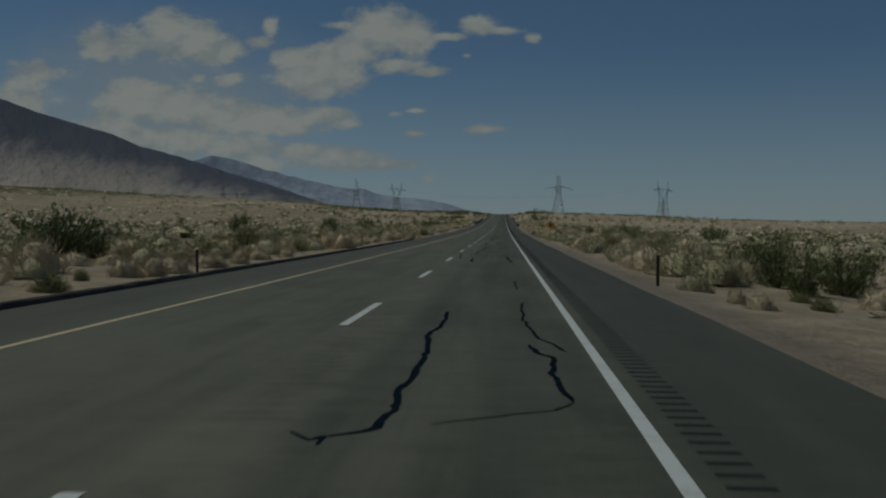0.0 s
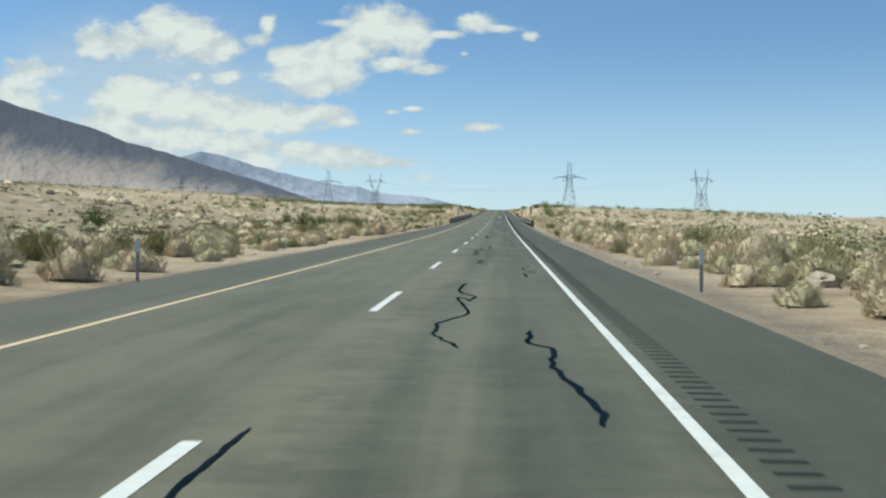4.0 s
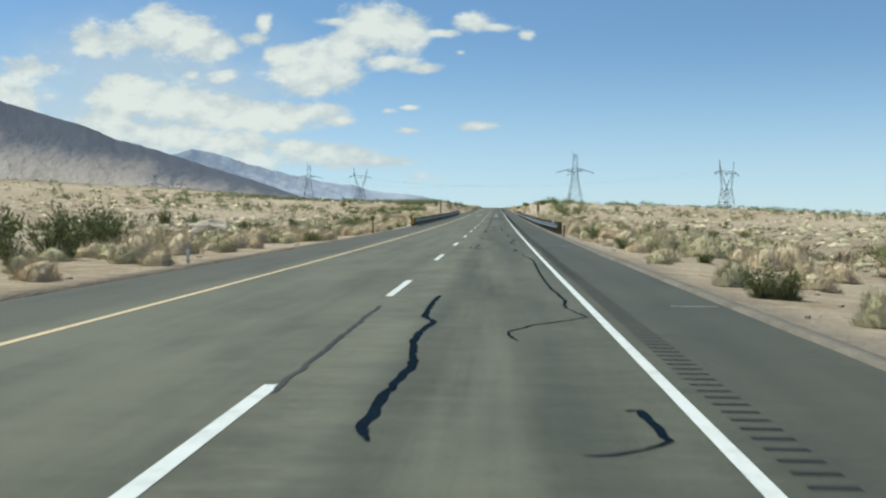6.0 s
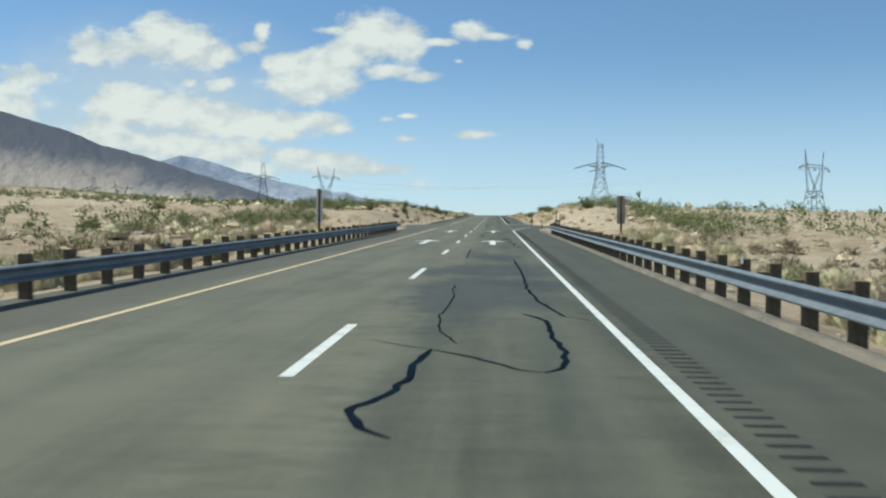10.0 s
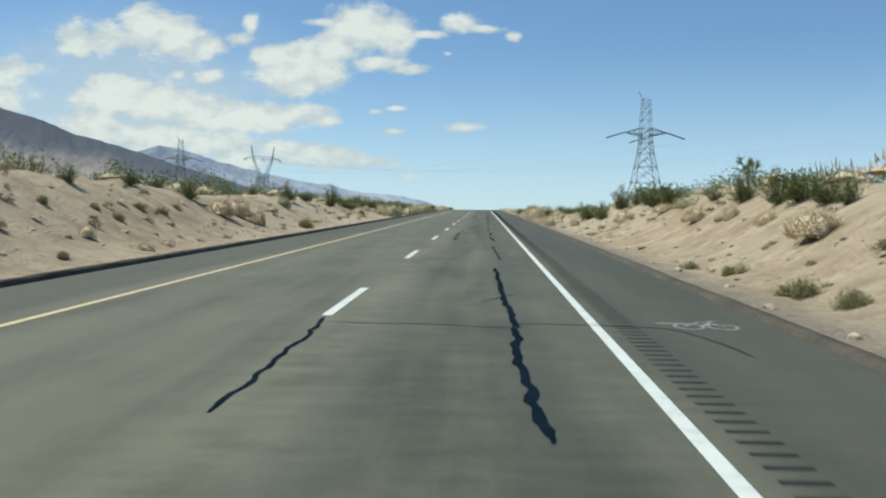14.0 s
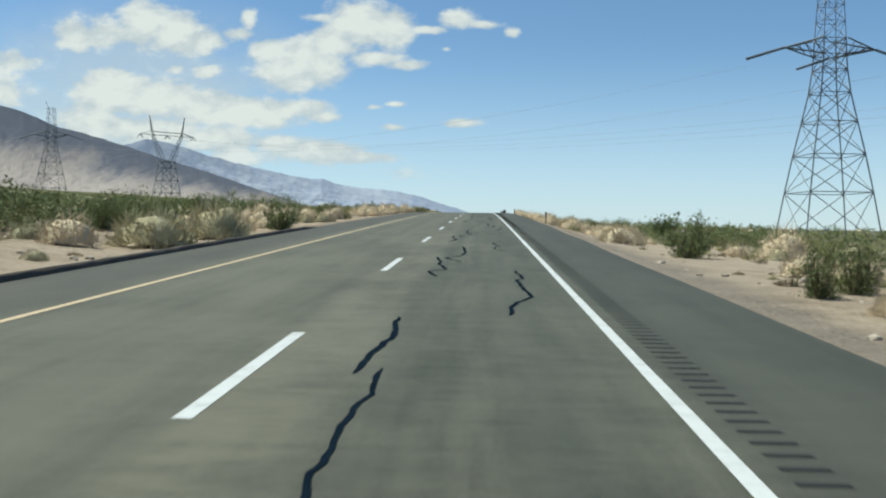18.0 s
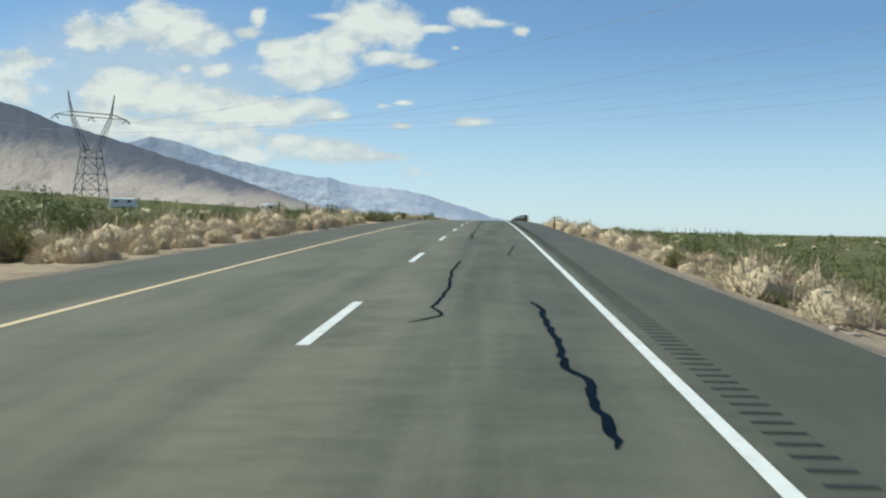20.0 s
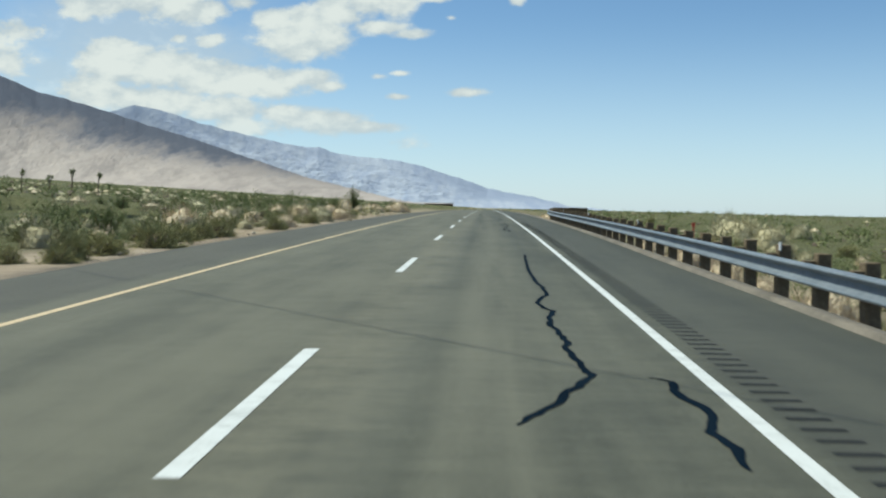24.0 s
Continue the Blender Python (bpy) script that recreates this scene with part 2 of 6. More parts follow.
def dirt_colour(n, co):
    p = world_place(n)
    big = n.noise(p, 0.035, 4, 0.6)
    mid = n.noise(p, 0.7, 5, 0.65)
    grit = n.noise(p, 18.0, 4, 0.7)
    f = n.math("ADD", n.math("MULTIPLY", mid, 0.6), n.math("MULTIPLY", grit, 0.4))
    sand = n.mix(n.smooth(f, 0.35, 0.65), (0.30, 0.225, 0.150, 1), (0.52, 0.415, 0.295, 1))
    litter = n.math("MULTIPLY", n.smooth(n.noise(p, 3.2, 6, 0.75), 0.50, 0.66), n.smooth(n.noise(p, 0.25, 3, 0.6), 0.35, 0.6))
    sand = n.mix(n.math("MULTIPLY", litter, 0.72), sand, (0.15, 0.115, 0.075, 1))
    pale = n.mix(n.math("MULTIPLY", n.smooth(big, 0.42, 0.62), 0.55), sand, (0.50, 0.41, 0.31, 1))
    s = n.add("ShaderNodeSeparateXYZ", {0: p})
    # beside the pavement the ground is grey gravel
    right = n.smooth(n.math("ADD", s.outputs[0], n.math("MULTIPLY", mid, 1.4)), 3.4, 5.0, 1.0, 0.0)
    left = n.smooth(n.math("SUBTRACT", s.outputs[0], n.math("MULTIPLY", mid, 1.4)), -12.2, -10.6)
    gravel = n.mix(n.smooth(grit, 0.35, 0.65), (0.15, 0.130, 0.105, 1), (0.31, 0.265, 0.215, 1))
    # brown plant litter and crusted soil over the open fields
    field = n.math("MULTIPLY", n.smooth(n.math("ABSOLUTE", n.math("ADD", s.outputs[0], 4.0)), 13.0, 30.0), n.smooth(s.outputs[1], 300.0, 440.0, 1.0, 0.25))
    crust = n.math("MULTIPLY", field, n.smooth(n.noise(p, 0.5, 6, 0.75), 0.36, 0.56))
    pale = n.mix(n.math("MULTIPLY", crust, 0.50), pale, (0.195, 0.165, 0.105, 1))
    near = n.mix(n.math("MULTIPLY", n.math("MULTIPLY", right, left), 0.85), pale, gravel)
    # far off, low scrub covers the soil
    far = n.math("MAXIMUM", n.smooth(s.outputs[1], 800.0, 1150.0), n.math("MAXIMUM", n.smooth(s.outputs[0], -260.0, -130.0, 1.0, 0.0), n.smooth(s.outputs[0], 130.0, 320.0)))
    open_plain = n.math("MULTIPLY", n.smooth(s.outputs[1], 640.0, 730.0), n.math("MAXIMUM", n.smooth(s.outputs[0], 7.0, 16.0), n.smooth(s.outputs[0], -26.0, -15.0, 1.0, 0.0)))
    open_plain = n.math("MAXIMUM", open_plain, n.math("MULTIPLY", n.smooth(s.outputs[1], 755.0, 800.0), n.smooth(s.outputs[0], -16.0, -11.6, 1.0, 0.0)))
    far = n.math("MAXIMUM", far, open_plain)
    cover = n.smooth(n.math("ADD", n.noise(p, 0.12, 5, 0.7), n.math("MULTIPLY", open_plain, 0.13)), 0.36, 0.52)
    scrub = n.mix(n.smooth(n.noise(p, 0.4, 4, 0.7), 0.35, 0.65), (0.058, 0.068, 0.026, 1), (0.118, 0.122, 0.052, 1))
    return n.mix(n.math("MULTIPLY", n.math("MULTIPLY", far, cover), 0.93), near, scrub)


def dirt_bump(n, co):
    p = world_place(n)
    return n.math("ADD", n.noise(p, 2.0, 5, 0.65), n.math("MULTIPLY", n.noise(p, 9.0, 5, 0.75), 0.5)), 0.30


def worn(colour, under, amount=0.5):
    def build(n, co):
        p = world_place(n)
        f = n.math("ADD", n.math("MULTIPLY", n.noise(p, 3.0, 4, 0.7), 0.5), n.math("MULTIPLY", n.noise(p, 45.0, 4, 0.8), 0.5))
        return n.mix(n.smooth(f, 0.40 + 0.14 * (1 - amount), 0.72, 0.0, 0.75), (*colour, 1), (*under, 1))
    return build


def leaf(dark, light):
    def build(n, co):
        r = n.add("ShaderNodeObjectInfo").outputs["Random"]
        isl = n.add("ShaderNodeNewGeometry").outputs["Random Per Island"]
        mott = n.smooth(n.noise(world_place(n), 7.0, 5, 0.75), 0.32, 0.62)
        c = n.mix(n.math("ADD", n.math("MULTIPLY", isl, 0.45), n.math("MULTIPLY", mott, 0.55)), (*dark, 1), (*light, 1))
        return n.mix(n.math("MULTIPLY", r, 0.35), c, (light[0] * 1.1, light[1] * 1.0, light[2] * 0.9, 1))
    return build


def leaf_bump(n, co):
    return n.noise(world_place(n), 16.0, 5, 0.75), 0.12


ASPHALT = material("aged_asphalt", asphalt_colour, 0.80, bump=asphalt_bump, spec=0.25, dust=0.06)
DIRT = material("desert_soil", dirt_colour, 0.95, bump=dirt_bump, spec=0.1)
FADED = material("faded_road_paint", worn((0.29, 0.29, 0.27), (0.09, 0.09, 0.08), 1.0), 0.7)
WHITE = material("white_road_paint", worn((0.58, 0.59, 0.56), (0.24, 0.24, 0.22), 0.55), 0.65)
YELLOW = material("yellow_road_paint", worn((0.57, 0.44, 0.265), (0.36, 0.31, 0.22), 0.5), 0.65)
TAR = material("crack_sealant", two((0.002, 0.006, 0.011), (0.006, 0.013, 0.022), 1.0, 20.0), 0.8, spec=0.02)
FAINT = material("old_crack_sealant", two((0.020, 0.022, 0.021), (0.042, 0.044, 0.040), 1.0, 20.0), 0.7)
RUMBLE_SHADE = material("groove_shade", two((0.010, 0.011, 0.010), (0.022, 0.023, 0.021), 1.0, 30.0), 0.9)
DIKE = material("asphalt_dike", two((0.046, 0.038, 0.029), (0.105, 0.088, 0.068), 0.8, 14.0), 0.9)
PALE_DIKE = material("dusty_asphalt_dike", two((0.10, 0.088, 0.07), (0.20, 0.172, 0.135), 0.8, 14.0), 0.9)
STEEL = material("galvanised_steel", two((0.120, 0.142, 0.162), (0.20, 0.222, 0.24), 0.9, 9.0), 0.5, 0.15)
CABLE = material("aluminium_cable", two((0.25, 0.28, 0.32), (0.34, 0.37, 0.40), 0.9, 9.0), 0.6, 0.3)
DARK_STEEL = material("weathered_steel", two((0.10, 0.115, 0.13), (0.19, 0.20, 0.21), 0.9, 5.0), 0.6, 0.4)
WOOD = material("weathered_timber", two((0.085, 0.062, 0.036), (0.200, 0.150, 0.090), 1.2, 16.0), 0.9)
GREY_WOOD = material("sun_bleached_timber", two((0.26, 0.225, 0.185), (0.50, 0.44, 0.365), 1.2, 16.0), 0.9)
ORANGE = material("sign_yellow_sheeting", two((0.86, 0.38, 0.03), (0.94, 0.46, 0.05), 0.5, 3.0), 0.4)
BLACK = material("black_sheeting", two((0.006, 0.006, 0.007), (0.014, 0.014, 0.015), 0.5, 3.0), 0.45)
RED = material("red_plastic", two((0.42, 0.05, 0.035), (0.56, 0.09, 0.06), 0.8, 6.0), 0.5)
OCHRE = material("ochre_paint", two((0.42, 0.25, 0.055), (0.58, 0.36, 0.10), 0.8, 6.0), 0.6)
PLASTIC = material("white_plastic", two((0.62, 0.62, 0.60), (0.76, 0.76, 0.74), 0.8, 6.0), 0.5)
BROWN_POST = material("brown_marker_post", two((0.050, 0.036, 0.026), (0.095, 0.070, 0.050), 0.8, 8.0), 0.7)
ROCK = material("granite", two((0.27, 0.22, 0.165), (0.50, 0.425, 0.33), 0.9, 5.0), 0.9)
TAN = material("dry_brush", leaf((0.50, 0.405, 0.265), (0.76, 0.64, 0.445)), 0.9, bump=leaf_bump, spec=0.1)
SAGE = material("sagebrush", leaf((0.35, 0.325, 0.20), (0.60, 0.55, 0.36)), 0.9, bump=leaf_bump, spec=0.1)
GREEN = material("creosote", leaf((0.095, 0.120, 0.042), (0.255, 0.290, 0.120)), 0.8, bump=leaf_bump, spec=0.2)
OLIVE = material("olive_scrub", leaf((0.20, 0.205, 0.085), (0.42, 0.405, 0.195)), 0.85, bump=leaf_bump, spec=0.15)
BROWN = material("burrobush", leaf((0.20, 0.155, 0.098), (0.42, 0.345, 0.225)), 0.9, bump=leaf_bump, spec=0.1)
# twigs and trunks; also the shade painted on the bushes' inner mounds
STEM_AND_SHADE = material("twig_and_gap_shade", two((0.075, 0.055, 0.038), (0.16, 0.12, 0.085), 3.0, 20.0), 0.9)


# ---- building blocks ----
def mesh_of(bm, name, mats):
    me = bpy.data.meshes.new(name)
    bm.to_mesh(me)
    bm.free()
    for m in (mats if isinstance(mats, (list, tuple)) else [mats]):
        me.materials.append(m)
    return me


def part(name, bm, mat, parent=None, label=""):
    me = bm if isinstance(bm, bpy.types.Mesh) else mesh_of(bm, name, mat)
    ob = new(name, me)
    if parent:
        ob.parent = parent
    return tagged(ob, label)


def from_arrays(name, verts, faces, mats, index=None, smooth=False):
    me = bpy.data.meshes.new(name)
    me.from_pydata([tuple(map(float, v)) for v in verts], [], [tuple(map(int, f)) for f in faces])
    for m in (mats if isinstance(mats, (list, tuple)) else [mats]):
        me.materials.append(m)
    if index is not None:
        me.polygons.foreach_set("material_index", index)
    if smooth:
        me.polygons.foreach_set("use_smooth", [True] * len(me.polygons))
    me.update()
    return me


def box(bm, x0, x1, y0, y1, z0, z1, bevel=0.0):
    made = bmesh.ops.create_cube(bm, size=1.0, matrix=Matrix.Translation(((x0 + x1) / 2, (y0 + y1) / 2, (z0 + z1) / 2)) @ Matrix.Diagonal((x1 - x0, y1 - y0, z1 - z0, 1)))
    if bevel:
        edges = {e for v in made["verts"] for e in v.link_edges}
        bmesh.ops.bevel(bm, geom=list(edges), offset=bevel, segments=1, affect="EDGES")
    return bm


def bar(bm, a, b, r, sides=4):
    """A straight strut from a to b."""
    a, b = Vector(a), Vector(b)
    d = b - a
    m = Matrix.Translation((a + b) / 2) @ d.to_track_quat("Z", "Y").to_matrix().to_4x4()
    bmesh.ops.create_cone(bm, cap_ends=True, segments=sides, radius1=r, radius2=r, depth=d.length, matrix=m)
    return bm


def strip(name, xs, ys, lift, mat):
    """A ribbon that follows the road: xs is (left, right) as numbers or functions of y."""
    left = xs[0] if callable(xs[0]) else (lambda y, v=xs[0]: v)
    right = xs[1] if callable(xs[1]) else (lambda y, v=xs[1]: v)
    verts, faces = [], []
    for y in ys:
        verts += [(left(y), y, rz(y) + lift), (right(y), y, rz(y) + lift)]
    for i in range(len(ys) - 1):
        a = 2 * i
        faces.append((a, a + 1, a + 3, a + 2))
    return from_arrays(name, verts, faces, mat)


# ---- ground ----
def bump_at(y, rows):
    return float(np.interp(y, rows[0], rows[1]))


CUT_RIGHT = ((400, 450, 475, 500, 545, 580, 620, 660), (0, 0.9, 1.9, 2.6, 2.5, 1.5, 0.5, 0))
CUT_LEFT = ((400, 450, 475, 500, 545, 590, 640, 690), (0, 0.5, 1.4, 2.0, 2.0, 1.4, 0.6, 0))
FILL = ((230, 310, 380, 440), (0, -0.9, -0.9, 0))
FILL_END = ((650, 720, 850, 1000, 1080), (0, -1.4, -2.0, -1.6, 0))


def base_z(x, y):
    """The large lie of the land."""
    z = rz(min(max(y, -110), 1190))
    if x < -10.4:
        z += 0.052 * (-10.4 - x) * min(1.0, max(0.12, (-10.4 - x) / 120)) if y < 900 else 0.052 * (-10.4 - x)
    elif x > 2.4:
        z -= 0.012 * (x - 2.4)
    return z


def ground_z(x, y):
    z = base_z(x, y)
    if -10.3 < x < 2.45:
        return z - 0.10
    side = x - 2.45 if x > 0 else -10.3 - x
    rise = min(1.0, max(0.0, (side - 1.1 - (0.8 if x > 0 else 2.0) * math.exp(-((y - 474) / 9) ** 4)) / 6.0))
    rise = rise * rise * (3 - 2 * rise)
    cut = bump_at(y, CUT_RIGHT if x > 0 else CUT_LEFT)
    fade = 1.0 if side < 30 else max(0.25, 1 - (side - 30) / 120)
    z += cut * rise * fade
    z += (bump_at(y, FILL) + (bump_at(y, FILL_END) if x > 0 else 0)) * min(1.0, side / 6.0) * (1 if side < 40 or y > 640 else max(0.0, 1 - (side - 40) / 60))
    rough = min(1.0, max(0.0, (side - 1.0) / 5.0))
    z += rise * min(1.0, cut) * (0.35 * noise.fractal((x * 0.35, y * 0.28, 2.2), 0.8, 2.1, 4) if cut > 0.05 else 0.0)
    z += rough * (noise.noise((x * 0.21, y * 0.21, 3.1)) * 0.28 + noise.noise((x * 0.6, y * 0.6, 8.1)) * 0.10 + noise.noise((x * 0.05, y * 0.05, 7.7)) * 0.55)
    z += 4.2 * math.exp(-(((x + 62) / 26) ** 2 + ((y - 245) / 38) ** 2))
    if side > 60:
        z += min(1.0, (side - 60) / 100) * noise.noise((x * 0.012, y * 0.012, 1.3)) * 1.6
    return z - 0.05


def spaced(lo, hi, fine_lo, fine_hi, step, grow=1.22, biggest=160.0):
    out, v, s = list(np.arange(fine_lo, fine_hi + 1e-6, step)), fine_hi, step
    while v < hi:
        s = min(s * grow, biggest)
        v += s
        out.append(min(v, hi))
    v, s, head = fine_lo, step, []
    while v > lo:
        s = min(s * grow, biggest)
        v -= s
        head.append(max(v, lo))
    return head[::-1] + out


def build_ground():
    xs = spaced(-4200, 4200, -34, 24, 1.0)
    xs = sorted(set(round(x, 3) for x in xs) | {-10.31, -10.29, 2.44, 2.46})
    ys = spaced(-400, 4950, -20, 960, 2.2)
    verts = [(x, y, ground_z(x, y)) for y in ys for x in xs]
    n = len(xs)
    faces = [(j * n + i, j * n + i + 1, (j + 1) * n + i + 1, (j + 1) * n + i) for j in range(len(ys) - 1) for i in range(n - 1)]
    ob = new("ground", from_arrays("ground", verts, faces, DIRT, smooth=True))
    return tagged(ob, "pale sandy desert soil with gravel beside the highway", "ground", kind="structure")


build_ground()

# ---- road ----
ALONG = list(np.arange(-110, 1190, 2.5))


def right_edge(y):
    # the pavement widens to the side road
    return 2.40 + 0.10 * noise.noise((0.3, y * 0.08, 0)) + 14.0 * max(0.0, 1 - abs(y - 474) / 11.0) ** 1.5 + 1.2 * max(0.0, 1 - abs(y - 474) / 22)


def left_edge(y):
    return -10.25 + 0.08 * noise.noise((5.3, y * 0.08, 0)) - 14.0 * max(0.0, 1 - abs(y - 474) / 11.0) ** 1.5 - 1.2 * max(0.0, 1 - abs(y - 474) / 22)


def build_road():
    cols = 10
    verts, faces = [], []
    for y in ALONG:
        l, r = left_edge(y), right_edge(y)
        row = [(l - 0.25, -0.2)] + [(l + (r - l) * k / (cols - 1), 0.0) for k in range(cols)] + [(r + 0.25, -0.2)]
        verts += [(x, y, rz(y) + dz) for x, dz in row]
    n = cols + 2
    for j in range(len(ALONG) - 1):
        faces += [(j * n + i, j * n + i + 1, (j + 1) * n + i + 1, (j + 1) * n + i) for i in range(n - 1)]
    ob = new("road", from_arrays("road", verts, faces, ASPHALT))
    return tagged(ob, "aged grey asphalt highway with sealed cracks and two lanes", "road", kind="structure")


road = build_road()


def edge_x(y):
    # the edge line swings out into the side road and back
    if y < 470:
        return 2.1 * max(0.0, min(1.0, (y - 446) / 20.0)) ** 1.4
    return 2.1 * max(0.0, min(1.0, (502 - y) / 19.0)) ** 1.3


def build_markings():
    part("edge_line", strip("edge_line", (lambda y: edge_x(y) - 0.064, lambda y: edge_x(y) + 0.064), list(np.arange(-110, 467, 1.5)), 0.005, WHITE), WHITE, road, "solid white painted edge line")
    part("edge_line", strip("edge_line", (lambda y: edge_x(y) - 0.064, lambda y: edge_x(y) + 0.064), list(np.arange(483, 1188, 1.5)), 0.005, WHITE), WHITE, road, "solid white painted edge line")
    part("median_line", strip("median_line", (-7.525, -7.395), [y for y in ALONG if y < 459], 0.005, YELLOW), YELLOW, road, "faded yellow painted median edge line")
    part("median_line", strip("median_line", (-7.525, -7.395), [y for y in ALONG if y > 486], 0.005, YELLOW), YELLOW, road, "faded yellow painted median edge line")
    for k in range(-7, 81):
        y = 0.35 + 14.63 * k
        part("lane_dash", strip("lane_dash", (-3.72, -3.57), (y, y + 2.3, y + 4.6), 0.005, WHITE), WHITE, road)


build_markings()


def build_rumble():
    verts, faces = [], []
    # no grooves are cut: flat dark bars stand for the shade inside them
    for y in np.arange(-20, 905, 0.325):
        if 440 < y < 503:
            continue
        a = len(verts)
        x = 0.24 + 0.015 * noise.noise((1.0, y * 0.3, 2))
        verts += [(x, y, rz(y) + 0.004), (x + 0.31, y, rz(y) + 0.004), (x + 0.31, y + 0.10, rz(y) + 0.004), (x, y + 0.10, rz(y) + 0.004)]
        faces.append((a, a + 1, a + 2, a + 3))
    tagged(part("rumble_strip", from_arrays("rumble_strip", verts, faces, RUMBLE_SHADE), RUMBLE_SHADE, road, "row of ground-in rumble grooves"), kind="stuff")


build_rumble()


# ---- sealed cracks ----
def crack(width, *points):
    """A wandering band of sealant through the points (across, along); a negative width is an old, thin, faded seal."""
    mat = FAINT if width < 0 else TAR
    w = width * 0.64 if width > 0 else -width * 0.95
    line = []
    padded = [Vector(points[0])] + [Vector(p) for p in points] + [Vector(points[-1])]
    for i, ((x0, y0), (x1, y1)) in enumerate(zip(points, points[1:])):
        n = max(2, int(math.hypot(x1 - x0, y1 - y0) / 0.12))
        a, b, c, d = padded[i:i + 4]
        for k in range(n):
            f = k / n
            # a smooth bend through the points
            x, y = 0.5 * (2 * b + (c - a) * f + (2 * a - 5 * b + 4 * c - d) * f * f + (3 * b - a - 3 * c + d) * f ** 3)
            chord = b.lerp(c, f)
            x, y = x + (chord.x - x) * 0.6, y + (chord.y - y) * 0.6
            wob = 0.012
            line.append((x + wob * noise.noise((x * 0.8, y * 0.85, 4)) + 0.05 * noise.noise((x * 3, y * 2.2, 9)) + 0.025 * noise.noise((x * 7, y * 6, 3)), y + wob * 2 * noise.noise((x * 1.2, y * 0.9, 14))))
    line.append(points[-1])
    verts, faces = [], []
    for i, (x, y) in enumerate(line):
        a, b = line[max(0, i - 1)], line[min(len(line) - 1, i + 1)]
        d = Vector((b[0] - a[0], b[1] - a[1]))
        d = d.normalized() if d.length > 1e-6 else Vector((0, 1))
        h = w * 0.5 * (0.74 + 0.55 * abs(noise.noise((x * 2.1, y * 2.3, 2))) + 0.18 * noise.noise((x * 9, y * 7, 3))) * min(1.0, 0.35 + 0.22 * min(i, len(line) - 1 - i))
        verts += [(x - d.y * h, y + d.x * h, rz(y) + 0.007), (x + d.y * h, y - d.x * h, rz(y) + 0.007)]
    for i in range(len(line) - 1):
        faces.append((2 * i, 2 * i + 1, 2 * i + 3, 2 * i + 2))
    return part("crack_seal", from_arrays("crack_seal", verts, faces, mat), mat, road, "dark tar-sealed crack" if width > 0 else "faint old crack seal")


crack(0.13, (-2.15, 17.7), (-2.1, 15.35), (-2.21, 13.58), (-2.1, 12.6), (-2.07, 10.52), (-2.08, 9.51), (-2.14, 8.51), (-2.06, 7.7), (-2.13, 7), (-2.29, 6.78), (-2.44, 6.65))
crack(0.12, (-2.73, 6.8), (-2.53, 6.51), (-2.45, 6.67), (-2.46, 6.35))
crack(0.08, (-0.73, 20.14), (-0.78, 16.27), (-0.62, 13.64), (-0.31, 11.89))
crack(0.12, (-0.76, 12.64), (-0.69, 11.74), (-0.53, 11.39), (-0.59, 9.86), (-0.49, 8.33))
crack(0.05, (-0.49, 8.33), (-0.68, 7.88), (-1.05, 7.67), (-1.49, 7.35), (-1.7, 7.17))
crack(0.07, (-0.81, 28.34), (-0.79, 24.18))
crack(0.09, (-3.4, 56.8), (-3.5, 55.03), (-3.31, 52.21), (-3.31, 50.6), (-3.44, 49.89), (-3.25, 49.1), (-3.23, 48.18), (-3.19, 47.42))
crack(0.17, (-2.6, 47.95), (-2.55, 47.19), (-2.57, 46.22), (-2.54, 45.21), (-2.57, 44.47), (-2.53, 43.81), (-2.48, 43.15))
crack(0.17, (-0.97, 51.04), (-0.89, 49.09), (-0.92, 47.16), (-0.83, 45.59), (-0.77, 44.53), (-0.76, 43.68), (-0.84, 42.82))
crack(0.09, (-2.34, 73.21), (-2.38, 67.34), (-2.53, 61.86), (-2.69, 60.35), (-2.54, 56.49), (-2.66, 54.55), (-2.91, 53.42))
crack(0.10, (-3.33, 64.18), (-3.15, 63.17))
crack(0.10, (-3.3, 96.34), (-3.4, 93.69), (-3.55, 92.91), (-3.56, 89.81), (-3.51, 87.76))
crack(0.05, (-3.51, 87.76), (-3.01, 87.74), (-2.58, 87.1))
crack(0.15, (-2.56, 87.1), (-2.58, 84.98), (-2.66, 84.2), (-2.57, 83.31), (-2.61, 82.53), (-2.51, 81.87), (-2.55, 81.57), (-2.6, 80.88), (-2.54, 80.3), (-2.43, 80.05), (-2.53, 79.69), (-2.64, 79.37))
crack(0.08, (-3.35, 111.27), (-3.16, 104.53))
crack(0.08, (-2.28, 99.9), (-2.34, 97.53), (-2.54, 96.87))
crack(0.06, (-2.5, 113.07), (-2.13, 106.22), (-2.49, 102.68))
crack(0.10, (-3.37, 151.73), (-3.17, 139.36), (-3.25, 133.65), (-3.32, 129.57))
crack(0.13, (-2.57, 131.63), (-2.54, 128.29), (-2.17, 127.12), (-2.25, 125.55), (-2.51, 125.51), (-2.21, 124.82), (-2.35, 123.81), (-2.42, 122.93), (-2.34, 122.29), (-2.58, 121.67), (-2.81, 120.79), (-2.49, 120.03))
crack(0.17, (-2.49, 120.03), (-2.36, 119.06), (-2.53, 118.05), (-2.59, 117.29), (-2.44, 116.9), (-2.26, 116.76), (-2.32, 116.48), (-2.49, 116.21), (-2.49, 115.76))
crack(-0.05, (-3.14, 119.12), (-2.62, 119.52), (-1.93, 119.67), (-1.4, 120.06), (-0.09, 119.99), (0.76, 119.84), (1.48, 119.6))
